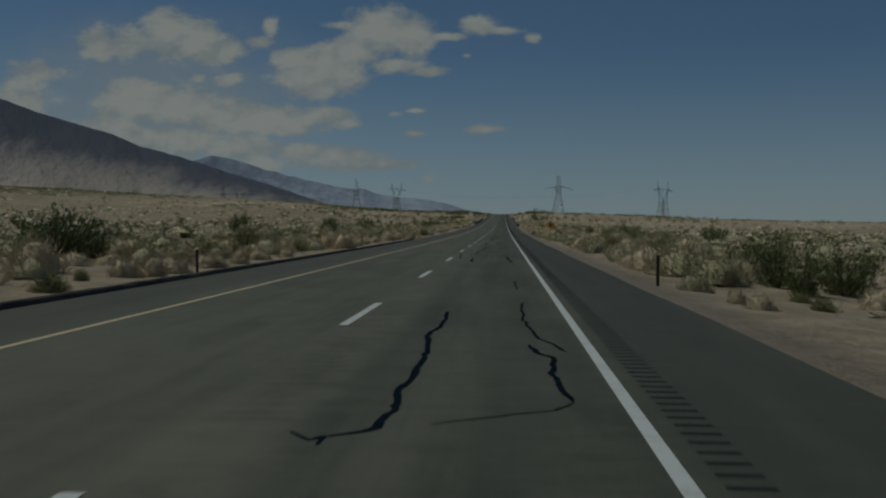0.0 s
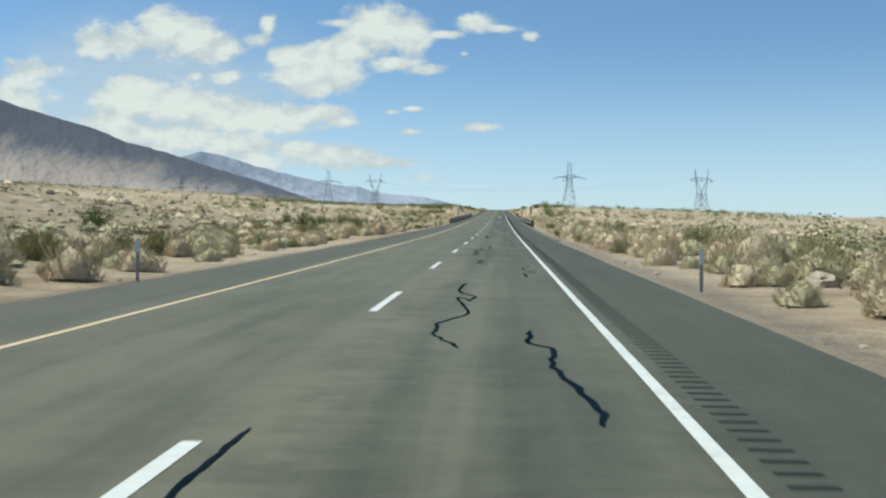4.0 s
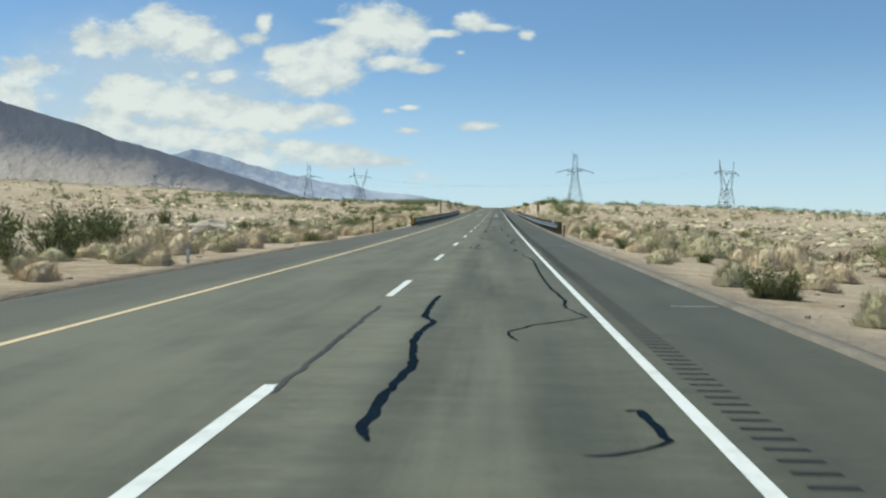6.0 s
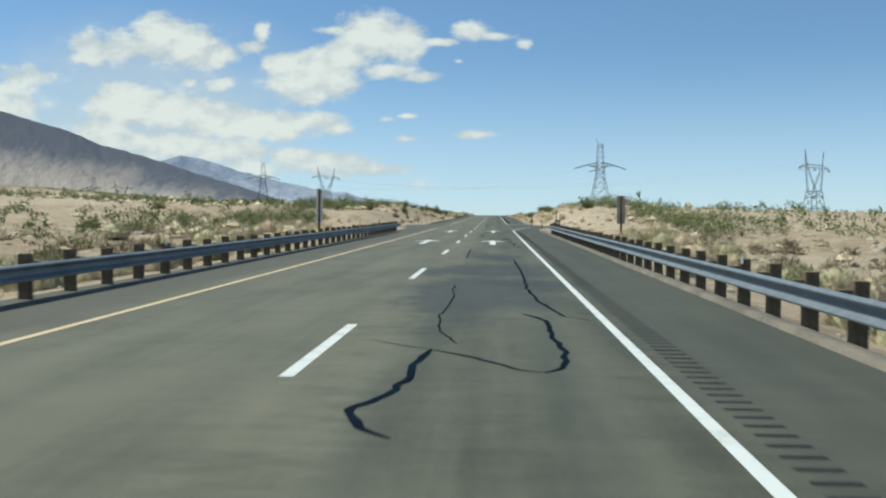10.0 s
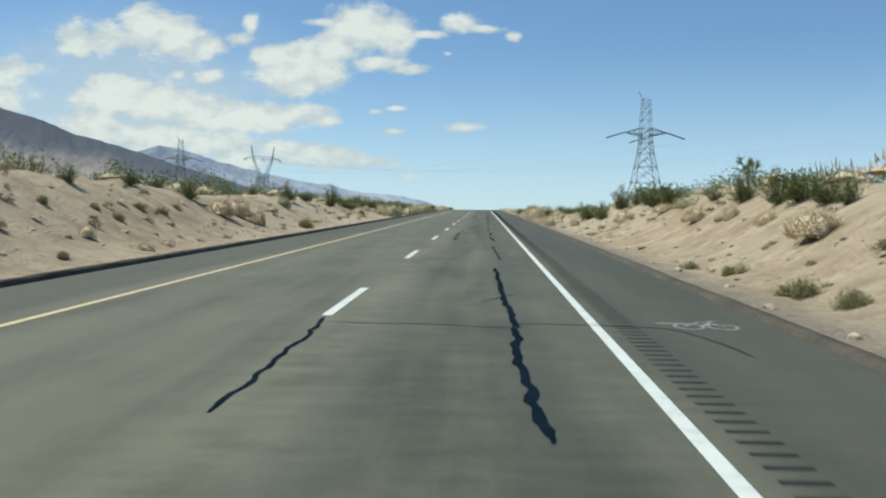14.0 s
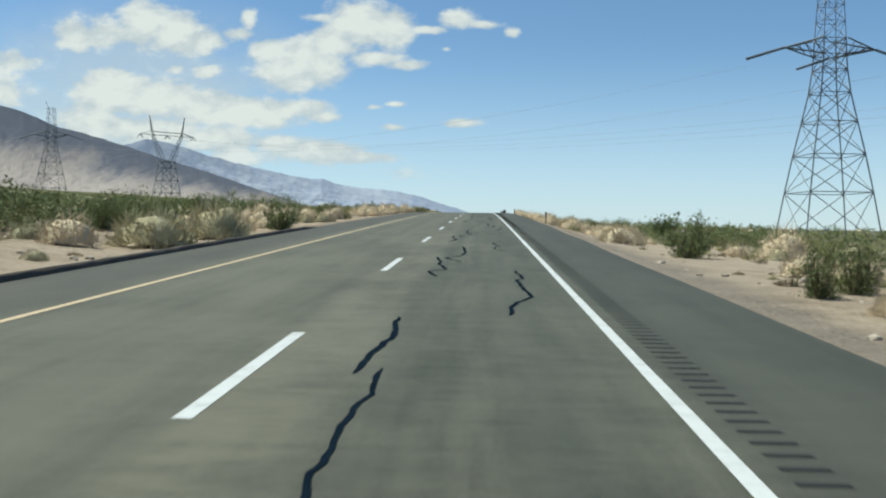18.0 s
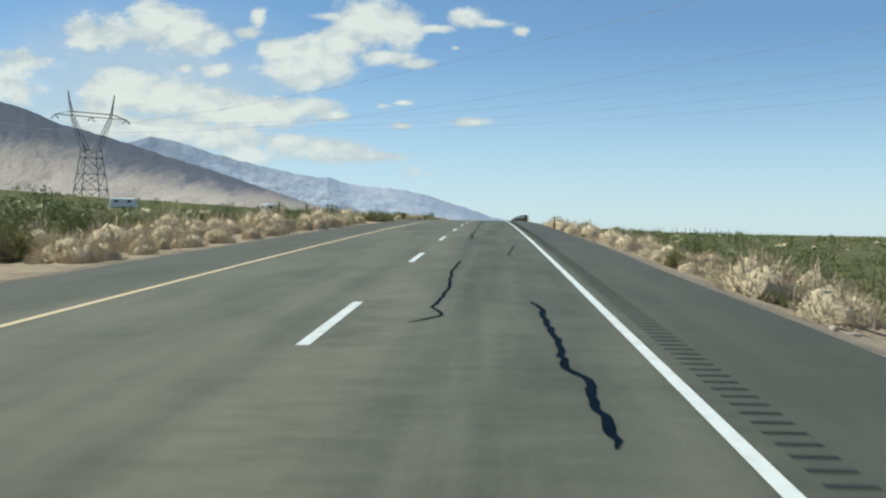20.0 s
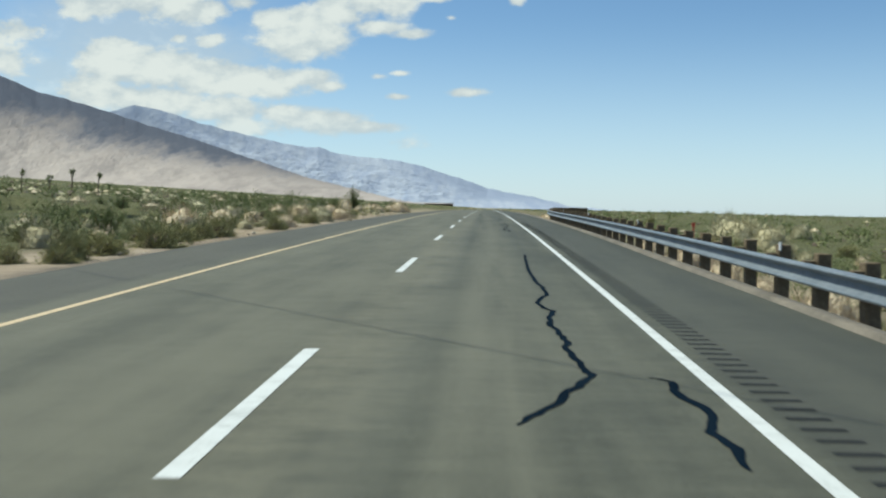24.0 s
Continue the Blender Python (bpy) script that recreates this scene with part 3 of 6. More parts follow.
crack(0.05, (-0.63, 133.86), (-0.44, 132.14))
crack(0.05, (-0.99, 131.18), (-0.69, 130.26))
crack(0.10, (-0.87, 129.93), (-0.82, 127.9), (-0.63, 125.47), (-0.22, 124.64), (-0.6, 122.95), (-0.83, 121.98))
crack(0.06, (-0.52, 125.03), (-0.5, 123.3))
crack(0.17, (-2.69, 234.74), (-2.72, 232.45), (-2.68, 230.64), (-2.51, 229.89), (-2.62, 228.24), (-2.53, 226.71), (-2.47, 225.68), (-2.52, 224.51), (-2.57, 223.82), (-2.56, 223.01), (-2.59, 222.66), (-2.47, 222.17))
crack(-0.08, (-3.57, 232.54), (-3.58, 228.74), (-3.55, 226.17), (-3.55, 223.99))
crack(0.10, (-0.65, 253.97), (-0.35, 249.71), (-0.42, 243.35), (-0.44, 237.22), (-0.33, 234.43), (-0.4, 232.24))
crack(0.07, (-0.4, 232.24), (-0.18, 230.94), (-0.55, 230.34), (-1.06, 229.7), (-1.42, 228.79), (-1.34, 227.82))
crack(0.05, (-0.18, 230.94), (0.2, 230.58))
crack(0.15, (-0.52, 223.4), (-0.41, 223.46), (-0.38, 222.89), (-0.37, 222.35), (-0.56, 222.09))
crack(0.09, (-0.56, 222.09), (-0.8, 221.91), (-1, 221.85))
crack(0.14, (-2.82, 265.69), (-2.82, 264.79), (-2.64, 264.74), (-2.44, 263.79), (-2.52, 262.46), (-2.77, 261.92), (-2.82, 260.7), (-2.51, 260.26), (-2.59, 259.48))
crack(0.09, (-2.59, 259.48), (-2.28, 259.06), (-1.9, 258.56), (-1.71, 258.16), (-1.53, 257.71))
crack(0.18, (-0.96, 259.62), (-0.85, 259.4), (-0.76, 258.96), (-0.73, 258.36), (-0.86, 257.92), (-0.89, 257.46))
crack(0.12, (-0.89, 257.46), (-0.71, 257.36), (-0.53, 257.08))
crack(0.11, (-0.69, 275.83), (-0.55, 274.31), (-0.71, 272.61), (-0.65, 270.13), (-0.89, 269.28), (-0.81, 267.74), (-0.82, 266.44), (-0.65, 265.2))
crack(0.04, (-0.65, 265.2), (-1.03, 264.33), (-1.39, 263.45))
crack(0.13, (-2.62, 278.28), (-2.43, 275))
crack(0.05, (-2.98, 279.54), (-2.45, 282.64))
crack(0.10, (-0.88, 284.65), (-0.82, 279.86))
crack(0.12, (-2.98, 258.04), (-2.94, 258.03))
crack(-0.07, (-3.2, 263.28), (-3.35, 261.1), (-3.42, 259.44), (-3.64, 257.96))
crack(0.10, (-2.42, 320.44), (-2.47, 311.62), (-2.63, 310.55), (-2.34, 307.13), (-2.59, 304.27))
crack(0.09, (-0.84, 317.18), (-0.79, 310.82))
crack(0.13, (-1.2, 307.28), (-1.17, 304.11), (-1.17, 300.99), (-1.09, 299.18))
crack(0.18, (-2.23, 299.12), (-2.45, 298.77), (-2.52, 297.24), (-2.77, 296.81), (-2.45, 296.12), (-2.39, 295.49), (-2.5, 294.92), (-2.48, 294.31), (-2.52, 293.98), (-2.45, 293.18))
crack(-0.05, (-3.46, 299.41), (-2.69, 299.19), (-2.23, 299.12), (-1.15, 299.18), (0.15, 299.03), (1.88, 298.57))
crack(-0.06, (-4.04, 297.31), (-3.55, 297.27), (-2.8, 297.05))
crack(-0.08, (-0.7, 292.59), (-0, 292.48), (0.43, 292.44))
crack(0.14, (-2.38, 353.41), (-2.47, 348.16), (-2.22, 345.16), (-2.37, 342.11), (-2.35, 339.77), (-2.57, 338.25), (-2.47, 337.07), (-2.53, 335.53), (-2.47, 334), (-2.52, 332.53), (-2.48, 331.37), (-2.52, 330.42), (-2.49, 329.52), (-2.51, 329.19), (-2.36, 328.26))
crack(0.05, (-2.38, 341.82), (-2.79, 340.43))
crack(0.05, (-2.49, 348.91), (-2.75, 346.95))
crack(-0.06, (-2.46, 334.7), (-1.68, 334.72), (-0.83, 334.63), (0.03, 334.37), (0.74, 334.33), (1.16, 334.21), (1.32, 334.62), (1.32, 335.1))
crack(0.18, (-0.69, 329.43), (-0.8, 328.73), (-0.75, 328.22), (-0.77, 327.66))
crack(0.10, (-0.8, 358.51), (-1.03, 353.66))
crack(0.10, (-0.98, 390.91), (-0.91, 383.23), (-0.95, 377.56), (-0.81, 374.41), (-0.54, 372.11))
crack(-0.05, (-0.54, 372.11), (-0.1, 371.54))
crack(0.13, (-1.16, 372.45), (-0.87, 371.44), (-0.88, 369.38), (-0.82, 368.13), (-0.93, 366.9), (-1.14, 366.59))
crack(0.09, (-1.14, 366.59), (-1.46, 366.84), (-1.87, 367.58), (-2.38, 368.19))
crack(0.15, (-2.38, 368.19), (-2.47, 367.31), (-2.46, 366.07), (-2.57, 365.2), (-2.75, 364.76), (-2.8, 364.53), (-2.61, 363.87), (-2.37, 363.53))
crack(-0.04, (-2.38, 368.19), (-3.18, 369))
crack(0.05, (-2.53, 378.9), (-2.41, 374.74), (-2.48, 372.28), (-2.38, 370.09), (-2.09, 368.71))
crack(0.07, (-2.69, 400.7), (-2.63, 391.77))
crack(0.14, (-2.72, 493.6), (-2.77, 486.88), (-2.45, 481.64), (-2.73, 479.99), (-2.7, 478.39), (-2.41, 477.73), (-2.39, 476.83), (-2.73, 476.06), (-2.74, 474.61), (-2.63, 474.76), (-2.39, 473.67), (-2.46, 472.95), (-2.6, 472.1), (-2.61, 471.21), (-2.64, 470.57), (-2.66, 470.08))
crack(0.06, (-2.75, 475.24), (-2.72, 474.47), (-2.6, 474.49), (-2.65, 475.25))
crack(0.14, (-1.02, 488.2), (-1.03, 482.45), (-0.88, 480.74), (-0.96, 478.44), (-1.1, 478.04), (-1.03, 476.08), (-1.04, 474.13), (-0.92, 473.37), (-0.93, 472.86), (-0.96, 472.7), (-0.87, 472.12), (-0.61, 472.06), (-0.52, 471.63), (-0.54, 470.95), (-0.47, 470.38), (-0.48, 469.8), (-0.43, 469.59), (-0.43, 469.09))
crack(0.09, (-1.09, 478.19), (-0.45, 477.53), (-0.5, 476.43), (-0.38, 475.49), (-0.6, 475.07), (-0.76, 474.16), (-0.95, 473.94), (-1.02, 474.34))
crack(0.05, (-0.96, 474.94), (-0.61, 474.97))
crack(0.11, (-0.91, 473.1), (-0.57, 472.74), (-0.49, 472.3), (-0.66, 472.09))
crack(0.05, (-0.89, 480.53), (-0.27, 480.12), (0.16, 478.58), (-0.02, 478.02), (-0.44, 477.75))
crack(-0.07, (-2.42, 472.75), (-1.71, 472.85), (-0.98, 472.92), (-0.42, 473.21), (0.19, 473.14))
crack(-0.05, (-6.81, 476.19), (-5.07, 476.2), (-3.19, 476.12), (-2.7, 476.18))
crack(0.05, (-4.23, 476.24), (-3.96, 476.03), (-3.82, 475.65))
crack(0.17, (-1.17, 523.05), (-1.13, 517.51), (-1.1, 514.43), (-1.05, 512.87), (-1.05, 511.03), (-1.1, 508.64), (-1.05, 507.14), (-1.06, 506.03), (-1.01, 505.49), (-0.99, 505.09))
crack(0.05, (-1.48, 514.64), (-0.82, 516.19))
crack(0.07, (-1.13, 535.27), (-0.98, 526.59))
crack(0.10, (-3.62, 512.21), (-3.53, 509.77), (-3.53, 508.05), (-3.5, 506.67), (-3.51, 505.87))
crack(-0.06, (-3.52, 511.71), (-2.79, 511.56), (-2.15, 511.58), (-1.1, 511.3), (-0.94, 511.78), (0.04, 511.67), (0.92, 511.43), (1.29, 510.08), (1.39, 509.08))
crack(0.09, (-1.18, 565.68), (-1.1, 560.05), (-1.22, 557.89), (-1.16, 554.1))
crack(0.13, (-1.04, 552.34), (-1.15, 547.91))
crack(0.17, (-1.07, 545.66), (-1.13, 545.28), (-1.1, 544.38), (-1.15, 543.74), (-1.01, 542.84), (-1.1, 541.96), (-1.01, 541.34), (-0.99, 541.07), (-1.04, 540.42))
crack(-0.06, (-0.99, 542.79), (-0.51, 542.8), (0.15, 542.75))
crack(0.08, (-2.68, 555.85), (-2.68, 553.61), (-2.97, 553.17))
crack(0.14, (-2.39, 552.63), (-2.7, 551.55), (-2.79, 550.24), (-2.7, 548.58), (-2.87, 547.32), (-2.63, 546.09), (-2.69, 545.12), (-2.84, 543.92), (-2.85, 543.26), (-2.72, 542.83), (-2.66, 542.48), (-2.67, 541.72), (-2.63, 541.31), (-2.73, 541.02), (-2.81, 540.72))
crack(-0.05, (-2.69, 548), (-1.16, 547.91), (0, 547.52), (1.46, 546.91))
crack(-0.04, (-5.45, 553.21), (-2.71, 553.21))
crack(0.12, (-1.09, 602.32), (-1.09, 594.32), (-1.05, 587.77), (-1.04, 583.77), (-0.99, 581.42), (-1.04, 579.14), (-1.04, 577.68))
crack(0.14, (-1.04, 577.57), (-1.16, 577.22), (-1.18, 576.53), (-1.07, 575.87), (-0.9, 575.3), (-1.03, 574.97), (-1.18, 574.86), (-1.05, 574.59), (-1.02, 574.25), (-1.02, 573.86))
crack(-0.06, (-1.04, 577.57), (-0.56, 577.44), (0.33, 577.28), (1.54, 576.91))
crack(-0.04, (-0.94, 581.42), (-0.34, 581.49))
crack(0.10, (-2.06, 575.5), (-1.86, 575.07), (-1.72, 574.73), (-1.62, 574.46))
crack(-0.08, (-5.46, 575.62), (-4.15, 575.56), (-3.21, 575.45), (-2.76, 575.41), (-2.29, 575.12), (-1.85, 574.95), (-1.52, 574.88), (-1.11, 574.91))
crack(0.07, (-2.96, 601.12), (-2.42, 595.92))
crack(0.15, (-0.98, 638.52), (-0.94, 628.71), (-0.94, 623.06), (-0.9, 619.91), (-0.91, 617.58), (-0.86, 615.8), (-0.88, 613.89), (-0.88, 613.02), (-0.88, 611.32), (-0.9, 610.65), (-0.97, 610.29), (-0.94, 609.76), (-0.9, 609.3), (-0.9, 608.78))
crack(0.14, (-2.44, 619.37), (-2.52, 617.37), (-2.52, 615.72), (-2.63, 614.28), (-2.45, 613.71), (-2.41, 612.86), (-2.51, 612.11), (-2.44, 611.03), (-2.58, 610.26), (-2.59, 609.72), (-2.38, 609.09))
crack(0.09, (-2.44, 646.29), (-2.52, 634.16), (-2.43, 626.63))
crack(0.15, (-0.99, 722.27), (-0.9, 721.27), (-0.91, 719.64), (-0.87, 717.68), (-0.92, 716.23), (-0.78, 715.51), (-0.79, 714.89), (-0.82, 714.14), (-0.79, 713.61), (-0.83, 712.99))
crack(0.10, (-2.42, 732.47), (-2.49, 728.82), (-2.38, 724.65), (-2.43, 722.63), (-2.48, 721.38), (-2.3, 720.35), (-2.43, 719.88), (-2.68, 719.37))
crack(0.07, (-0.8, 742.43), (-1.11, 736.03), (-0.98, 734.63))
crack(0.14, (-2.52, 762.2), (-2.42, 758.12), (-2.55, 756.42), (-2.53, 754.91), (-2.57, 754.26), (-2.44, 753.86), (-2.55, 752.68), (-2.46, 751.48), (-2.49, 750.65), (-2.35, 750.14), (-2.47, 749.2), (-2.47, 748.75), (-2.58, 748.33), (-2.64, 747.87))
crack(0.09, (-2.49, 776.55), (-2.4, 766.68), (-2.49, 765.1))
crack(0.12, (-3.88, 763.24), (-3.84, 764.77))
crack(0.09, (-2.4, 806.95), (-2.42, 800.18), (-2.37, 796.31), (-2.61, 795.47))
crack(0.10, (-2.39, 794.78), (-2.47, 792.3), (-2.36, 790.83))
crack(0.14, (-2.5, 789.71), (-2.52, 788.16), (-2.38, 787.58), (-2.52, 786.04), (-2.43, 784.34), (-2.35, 783.6), (-2.47, 782.72), (-2.58, 782.09), (-2.58, 781.81), (-2.43, 781.74))
crack(0.09, (-0.78, 791.29), (-0.79, 789.45), (-0.71, 788.44), (-0.75, 787.65), (-0.5, 786.79), (-0.56, 785.78))
crack(0.15, (-0.8, 784.13), (-0.83, 783.26), (-0.84, 782.47), (-0.77, 781.83), (-0.62, 781.52))
crack(0.15, (-0.77, 781.83), (-0.79, 781.27), (-0.82, 780.8))
crack(0.07, (-1.15, 840.67), (-0.97, 832.87), (-1.01, 830.58))
crack(0.10, (-0.51, 830.38), (-0.59, 827.69), (-0.89, 826.03), (-1.05, 825.53), (-1, 824.28), (-1.13, 823.52), (-0.78, 823.05))
crack(0.06, (-0.78, 823.05), (-0.49, 822.36), (-0.38, 821.82))
crack(0.16, (-0.38, 821.82), (-0.25, 821.32), (-0.32, 820.2), (-0.54, 819.24), (-0.51, 818.76), (-0.78, 818.02), (-1.13, 817.15), (-1.08, 816.65), (-0.9, 816.28), (-0.69, 816.26), (-0.59, 816.53), (-0.42, 816.32), (-0.42, 815.67), (-0.4, 815.05))
crack(0.13, (-0.89, 870.03), (-1.02, 865.06), (-1.01, 861.7), (-0.93, 859.7), (-1.15, 858.06), (-1.02, 857.07), (-1.13, 855.91), (-1.05, 854.33), (-1.07, 853.09), (-0.97, 852.33), (-1.16, 851.74), (-1.43, 850.98), (-1.69, 850.34))
crack(0.14, (-0.51, 852.25), (-0.36, 852.07), (-0.35, 851.39), (-0.27, 850.91), (-0.38, 850.23), (-0.36, 849.81), (-0.38, 849.32))
crack(-0.04, (-1.05, 864.29), (-0.43, 864.41))


def loose_cracks():
    """The rest of the wheel tracks between the ones above."""
    rnd = random.Random(5)
    for y0, y1 in ((152, 214), (404, 452), (646, 708), (888, 960)):
        y = y0
        while y < y1 - 3:
            x = rnd.choice((-2.55, -2.2, -0.9, -0.7))
            n = rnd.randint(4, 7)
            crack(rnd.uniform(0.09, 0.14), *[(x + rnd.uniform(-0.28, 0.28), y + k * rnd.uniform(1.0, 1.6)) for k in range(n)])
            if rnd.random() < 0.4:
                crack(-0.05, (-3.4, y + rnd.uniform(0, 2)), (-1.5, y + rnd.uniform(0, 2)), (1.9, y + rnd.uniform(0, 2)))
            y += rnd.uniform(4.5, 9)


loose_cracks()


# ---- arrows ----
def lane_arrow(x, y):
    bm = bmesh.new()
    z = rz(y) + 0.006
    slope = (rz(y + 1) - rz(y - 1)) / 2
    outline = ((-0.16, -5.0), (0.16, -5.0), (0.16, 0.9), (0.66, -0.3), (0.66, 0.15), (0, 2.7), (-0.66, 0.15), (-0.66, -0.3), (-0.16, 0.9))
    bm.faces.new([bm.verts.new((x + a, y + b, z + slope * b)) for a, b in outline])
    part("lane_arrow", bm, WHITE, road, "white painted straight-ahead arrow")


for at in ((-1.75, 412.5), (-5.4, 413.0), (-1.75, 443.5), (-5.4, 443.5)):
    lane_arrow(*at)


def bicycle_mark(x, y):
    bm = bmesh.new()
    for cx in (-0.22, 0.22):
        for k in range(14):
            a, b = k * math.tau / 14, (k + 1) * math.tau / 14
            q = [(x + cx + r * math.cos(t), y + r * 1.6 * math.sin(t)) for t, r in ((a, 0.165), (a, 0.205), (b, 0.205), (b, 0.165))]
            bm.faces.new([bm.verts.new((u, v, rz(v) + 0.006)) for u, v in q][::-1])
    for (ax, ay), (bx, by) in (((-0.28, 0), (0.0, 0.5)), ((0.0, 0.5), (0.28, 0)), ((-0.05, 0.0), (0.2, 0.6)), ((0.1, 0.6), (0.3, 0.65))):
        d = Vector((bx - ax, by - ay)).normalized() * 0.022
        q = [(ax - d.y, ay + d.x), (ax + d.y, ay - d.x), (bx + d.y, by - d.x), (bx - d.y, by + d.x)]
        bm.faces.new([bm.verts.new((x + u, y + v, rz(y + v) + 0.0065)) for u, v in q])
    bmesh.ops.recalc_face_normals(bm, faces=bm.faces)
    part("bicycle_symbol", bm, FADED, road, "worn white painted bicycle symbol on the shoulder")


for at in ((1.75, 264.0), (1.45, 511.7)):
    bicycle_mark(*at)


part("shoulder_mark", strip("shoulder_mark", (1.45, 2.25), (232.9, 233.02), 0.006, FADED), FADED, road, "short faded white bar on the shoulder")
part("shoulder_mark", strip("shoulder_mark", (0.85, 1.25), (511.95, 512.05), 0.006, FADED), FADED, road, "short faded white bar on the shoulder")


# ---- asphalt dikes along the pavement ----
def dike(x, ys, side, mat, height, label):
    prof = ((-0.05, -0.1), (0.02, height * 0.9), (0.10, height), (0.26, height * 0.8), (0.42, -0.12))
    verts, faces = [], []
    n = len(prof)
    for i, y in enumerate(ys):
        h = 0.25 + 0.75 * min(1, i / 3, (len(ys) - 1 - i) / 3)
        wob = 0.03 * noise.noise((x, y * 0.4, 1))
        verts += [((x(y) if callable(x) else x) + side * (a + wob), y, rz(y) + b * (h if b > 0 else 1) * (1 + 0.18 * noise.noise((1.0, y * 0.9, b * 9)))) for a, b in prof]
        if i:
            faces += [((i - 1) * n + k, (i - 1) * n + k + 1, i * n + k + 1, i * n + k) for k in range(n - 1)]
    tagged(new("kerb", from_arrays("kerb", verts, faces, mat, smooth=True)), label, "kerb", kind="structure")


dike(-10.22, list(np.arange(-60, 104, 1.0)), -1, DIKE, 0.13, "black asphalt dike along the median shoulder")
dike(-10.05, list(np.arange(490, 690, 1.0)), -1, DIKE, 0.13, "black asphalt dike along the median shoulder")
dike(-9.35, list(np.arange(312, 446, 1.0)), -1, PALE_DIKE, 0.05, "low asphalt dike under the guardrail")
dike(2.42, list(np.arange(216, 450, 1.0)), 1, PALE_DIKE, 0.06, "dusty asphalt dike under the guardrail")
dike(2.36, list(np.arange(505, 640, 1.0)), 1, DIKE, 0.07, "low asphalt dike along the shoulder")
dike(2.42, list(np.arange(838, 1000, 1.0)), 1, PALE_DIKE, 0.06, "dusty asphalt dike under the guardrail")


# ---- guardrails ----
def beam_mesh(y0, y1, side, bend=None):
    """W-shaped steel beam; side is +1 where its face looks towards -x."""
    half = ((0.004, 0.156), (0.030, 0.150), (0.066, 0.134), (0.081, 0.122), (0.083, 0.112), (0.080, 0.100), (0.034, 0.066), (0.008, 0.050), (0.002, 0.036))
    prof = [(a, -b) for a, b in half] + [(0.0, 0.0)] + [(a, b) for a, b in half[::-1]]
    ys = list(np.arange(y0, y1 + 0.01, 0.9525))
    verts, faces = [], []
    n = len(prof)
    for i, y in enumerate(ys):
        dx = bend(y) if bend else 0.0
        verts += [(-side * a + dx, y, rz(y) + 0.50 + b) for a, b in prof] + [(-side * (a - 0.012) + dx, y, rz(y) + 0.50 + b) for a, b in prof]
        if i:
            p, q = (i - 1) * 2 * n, i * 2 * n
            for k in range(n - 1):
                faces.append((p + k, p + k + 1, q + k + 1, q + k))
                faces.append((p + n + k, q + n + k, q + n + k + 1, p + n + k + 1))
    return from_arrays("beam", verts, faces, STEEL)


def guardrail(x, y0, y1, side, label, bend=None, marker=None):
    rail = new("guardrail")
    tagged(rail, label, "guardrail")
    rail.location = (x, 0, 0)
    part("beam", beam_mesh(y0, y1, side, bend), STEEL, rail, "galvanised W-shaped steel beam")
    if not POST_MESH:
        POST_MESH.append(mesh_of(box(bmesh.new(), -0.1, 0.1, -0.1, 0.1, -0.6, 0.80, 0.012), "post", WOOD))
        POST_MESH.append(mesh_of(box(bmesh.new(), -0.09, 0.09, -0.075, 0.075, 0.34, 0.68, 0.01), "block", WOOD))
        POST_MESH.append(mesh_of(box(bmesh.new(), -0.012, 0.012, -0.035, 0.035, 0.72, 0.86, 0.004), "reflector", PLASTIC))
    rnd = random.Random(int(y0))
    count = int((y1 - y0) / 1.905) + 1
    for k in range(count):
        y = y0 + 0.05 + 1.905 * k
        dx = bend(y) if bend else 0.0
        lean = Euler((radians(rnd.uniform(-1.5, 1.5)), radians(rnd.uniform(-1.5, 1.5)), radians(rnd.uniform(-4, 4))))
        post = part("post", POST_MESH[0], WOOD, rail)
        post.location, post.rotation_euler = (side * 0.27 + dx, y, rz(y) + rnd.uniform(-0.03, 0.03)), lean
        block = part("block", POST_MESH[1], WOOD, rail)
        block.location = (side * 0.10 + dx, y, rz(y))
        if k % 8 == 3:
            refl = part("reflector", POST_MESH[2], PLASTIC, rail, "small white reflector")
            refl.location = (side * 0.2 + dx, y - 0.13, rz(y))
    # rounded end shoe
    for y, mat in ((y0, marker), (y1, None)):
        if not mat and y == y1:
            mat = STEEL
        if mat:
            bm = bmesh.new()
            dx = bend(y) if bend else 0.0
            if mat is ORANGE:
                box(bm, dx - 0.19, dx - 0.09, y - 0.14, y - 0.11, rz(y) + 0.25, rz(y) + 0.80, 0.006)
            else:
                box(bm, dx - 0.12 - (0.35 if side < 0 and y == y1 else 0), dx + 0.12, y - 0.03, y + 0.03, rz(y) + 0.33, rz(y) + 0.68, 0.02)
            part("end_plate", bm, mat, rail, "yellow end marker plate" if mat is ORANGE else "steel end shoe")
    return rail


POST_MESH = []
guardrail(2.60, 293.0, 449.0, 1, "galvanised steel guardrail on weathered timber posts", lambda y: 0.02 * max(0, 315 - y) + 0.004 * max(0, y - 432) ** 2)
guardrail(-9.75, 315.0, 446.0, -1, "galvanised steel guardrail on weathered timber posts", lambda y: -0.002 * max(0, y - 432) ** 2, ORANGE)
guardrail(2.60, 839.0, 1000.0, 1, "galvanised steel guardrail on weathered timber posts", lambda y: 0.02 * max(0, 850 - y) + 0.0012 * max(0, y - 905) ** 2)


# ---- posts and signs ----
def put_on_ground(ob, x, y, lift=0.0):
    ob.location = (x, y, ground_z(x, y) + lift)
    return ob


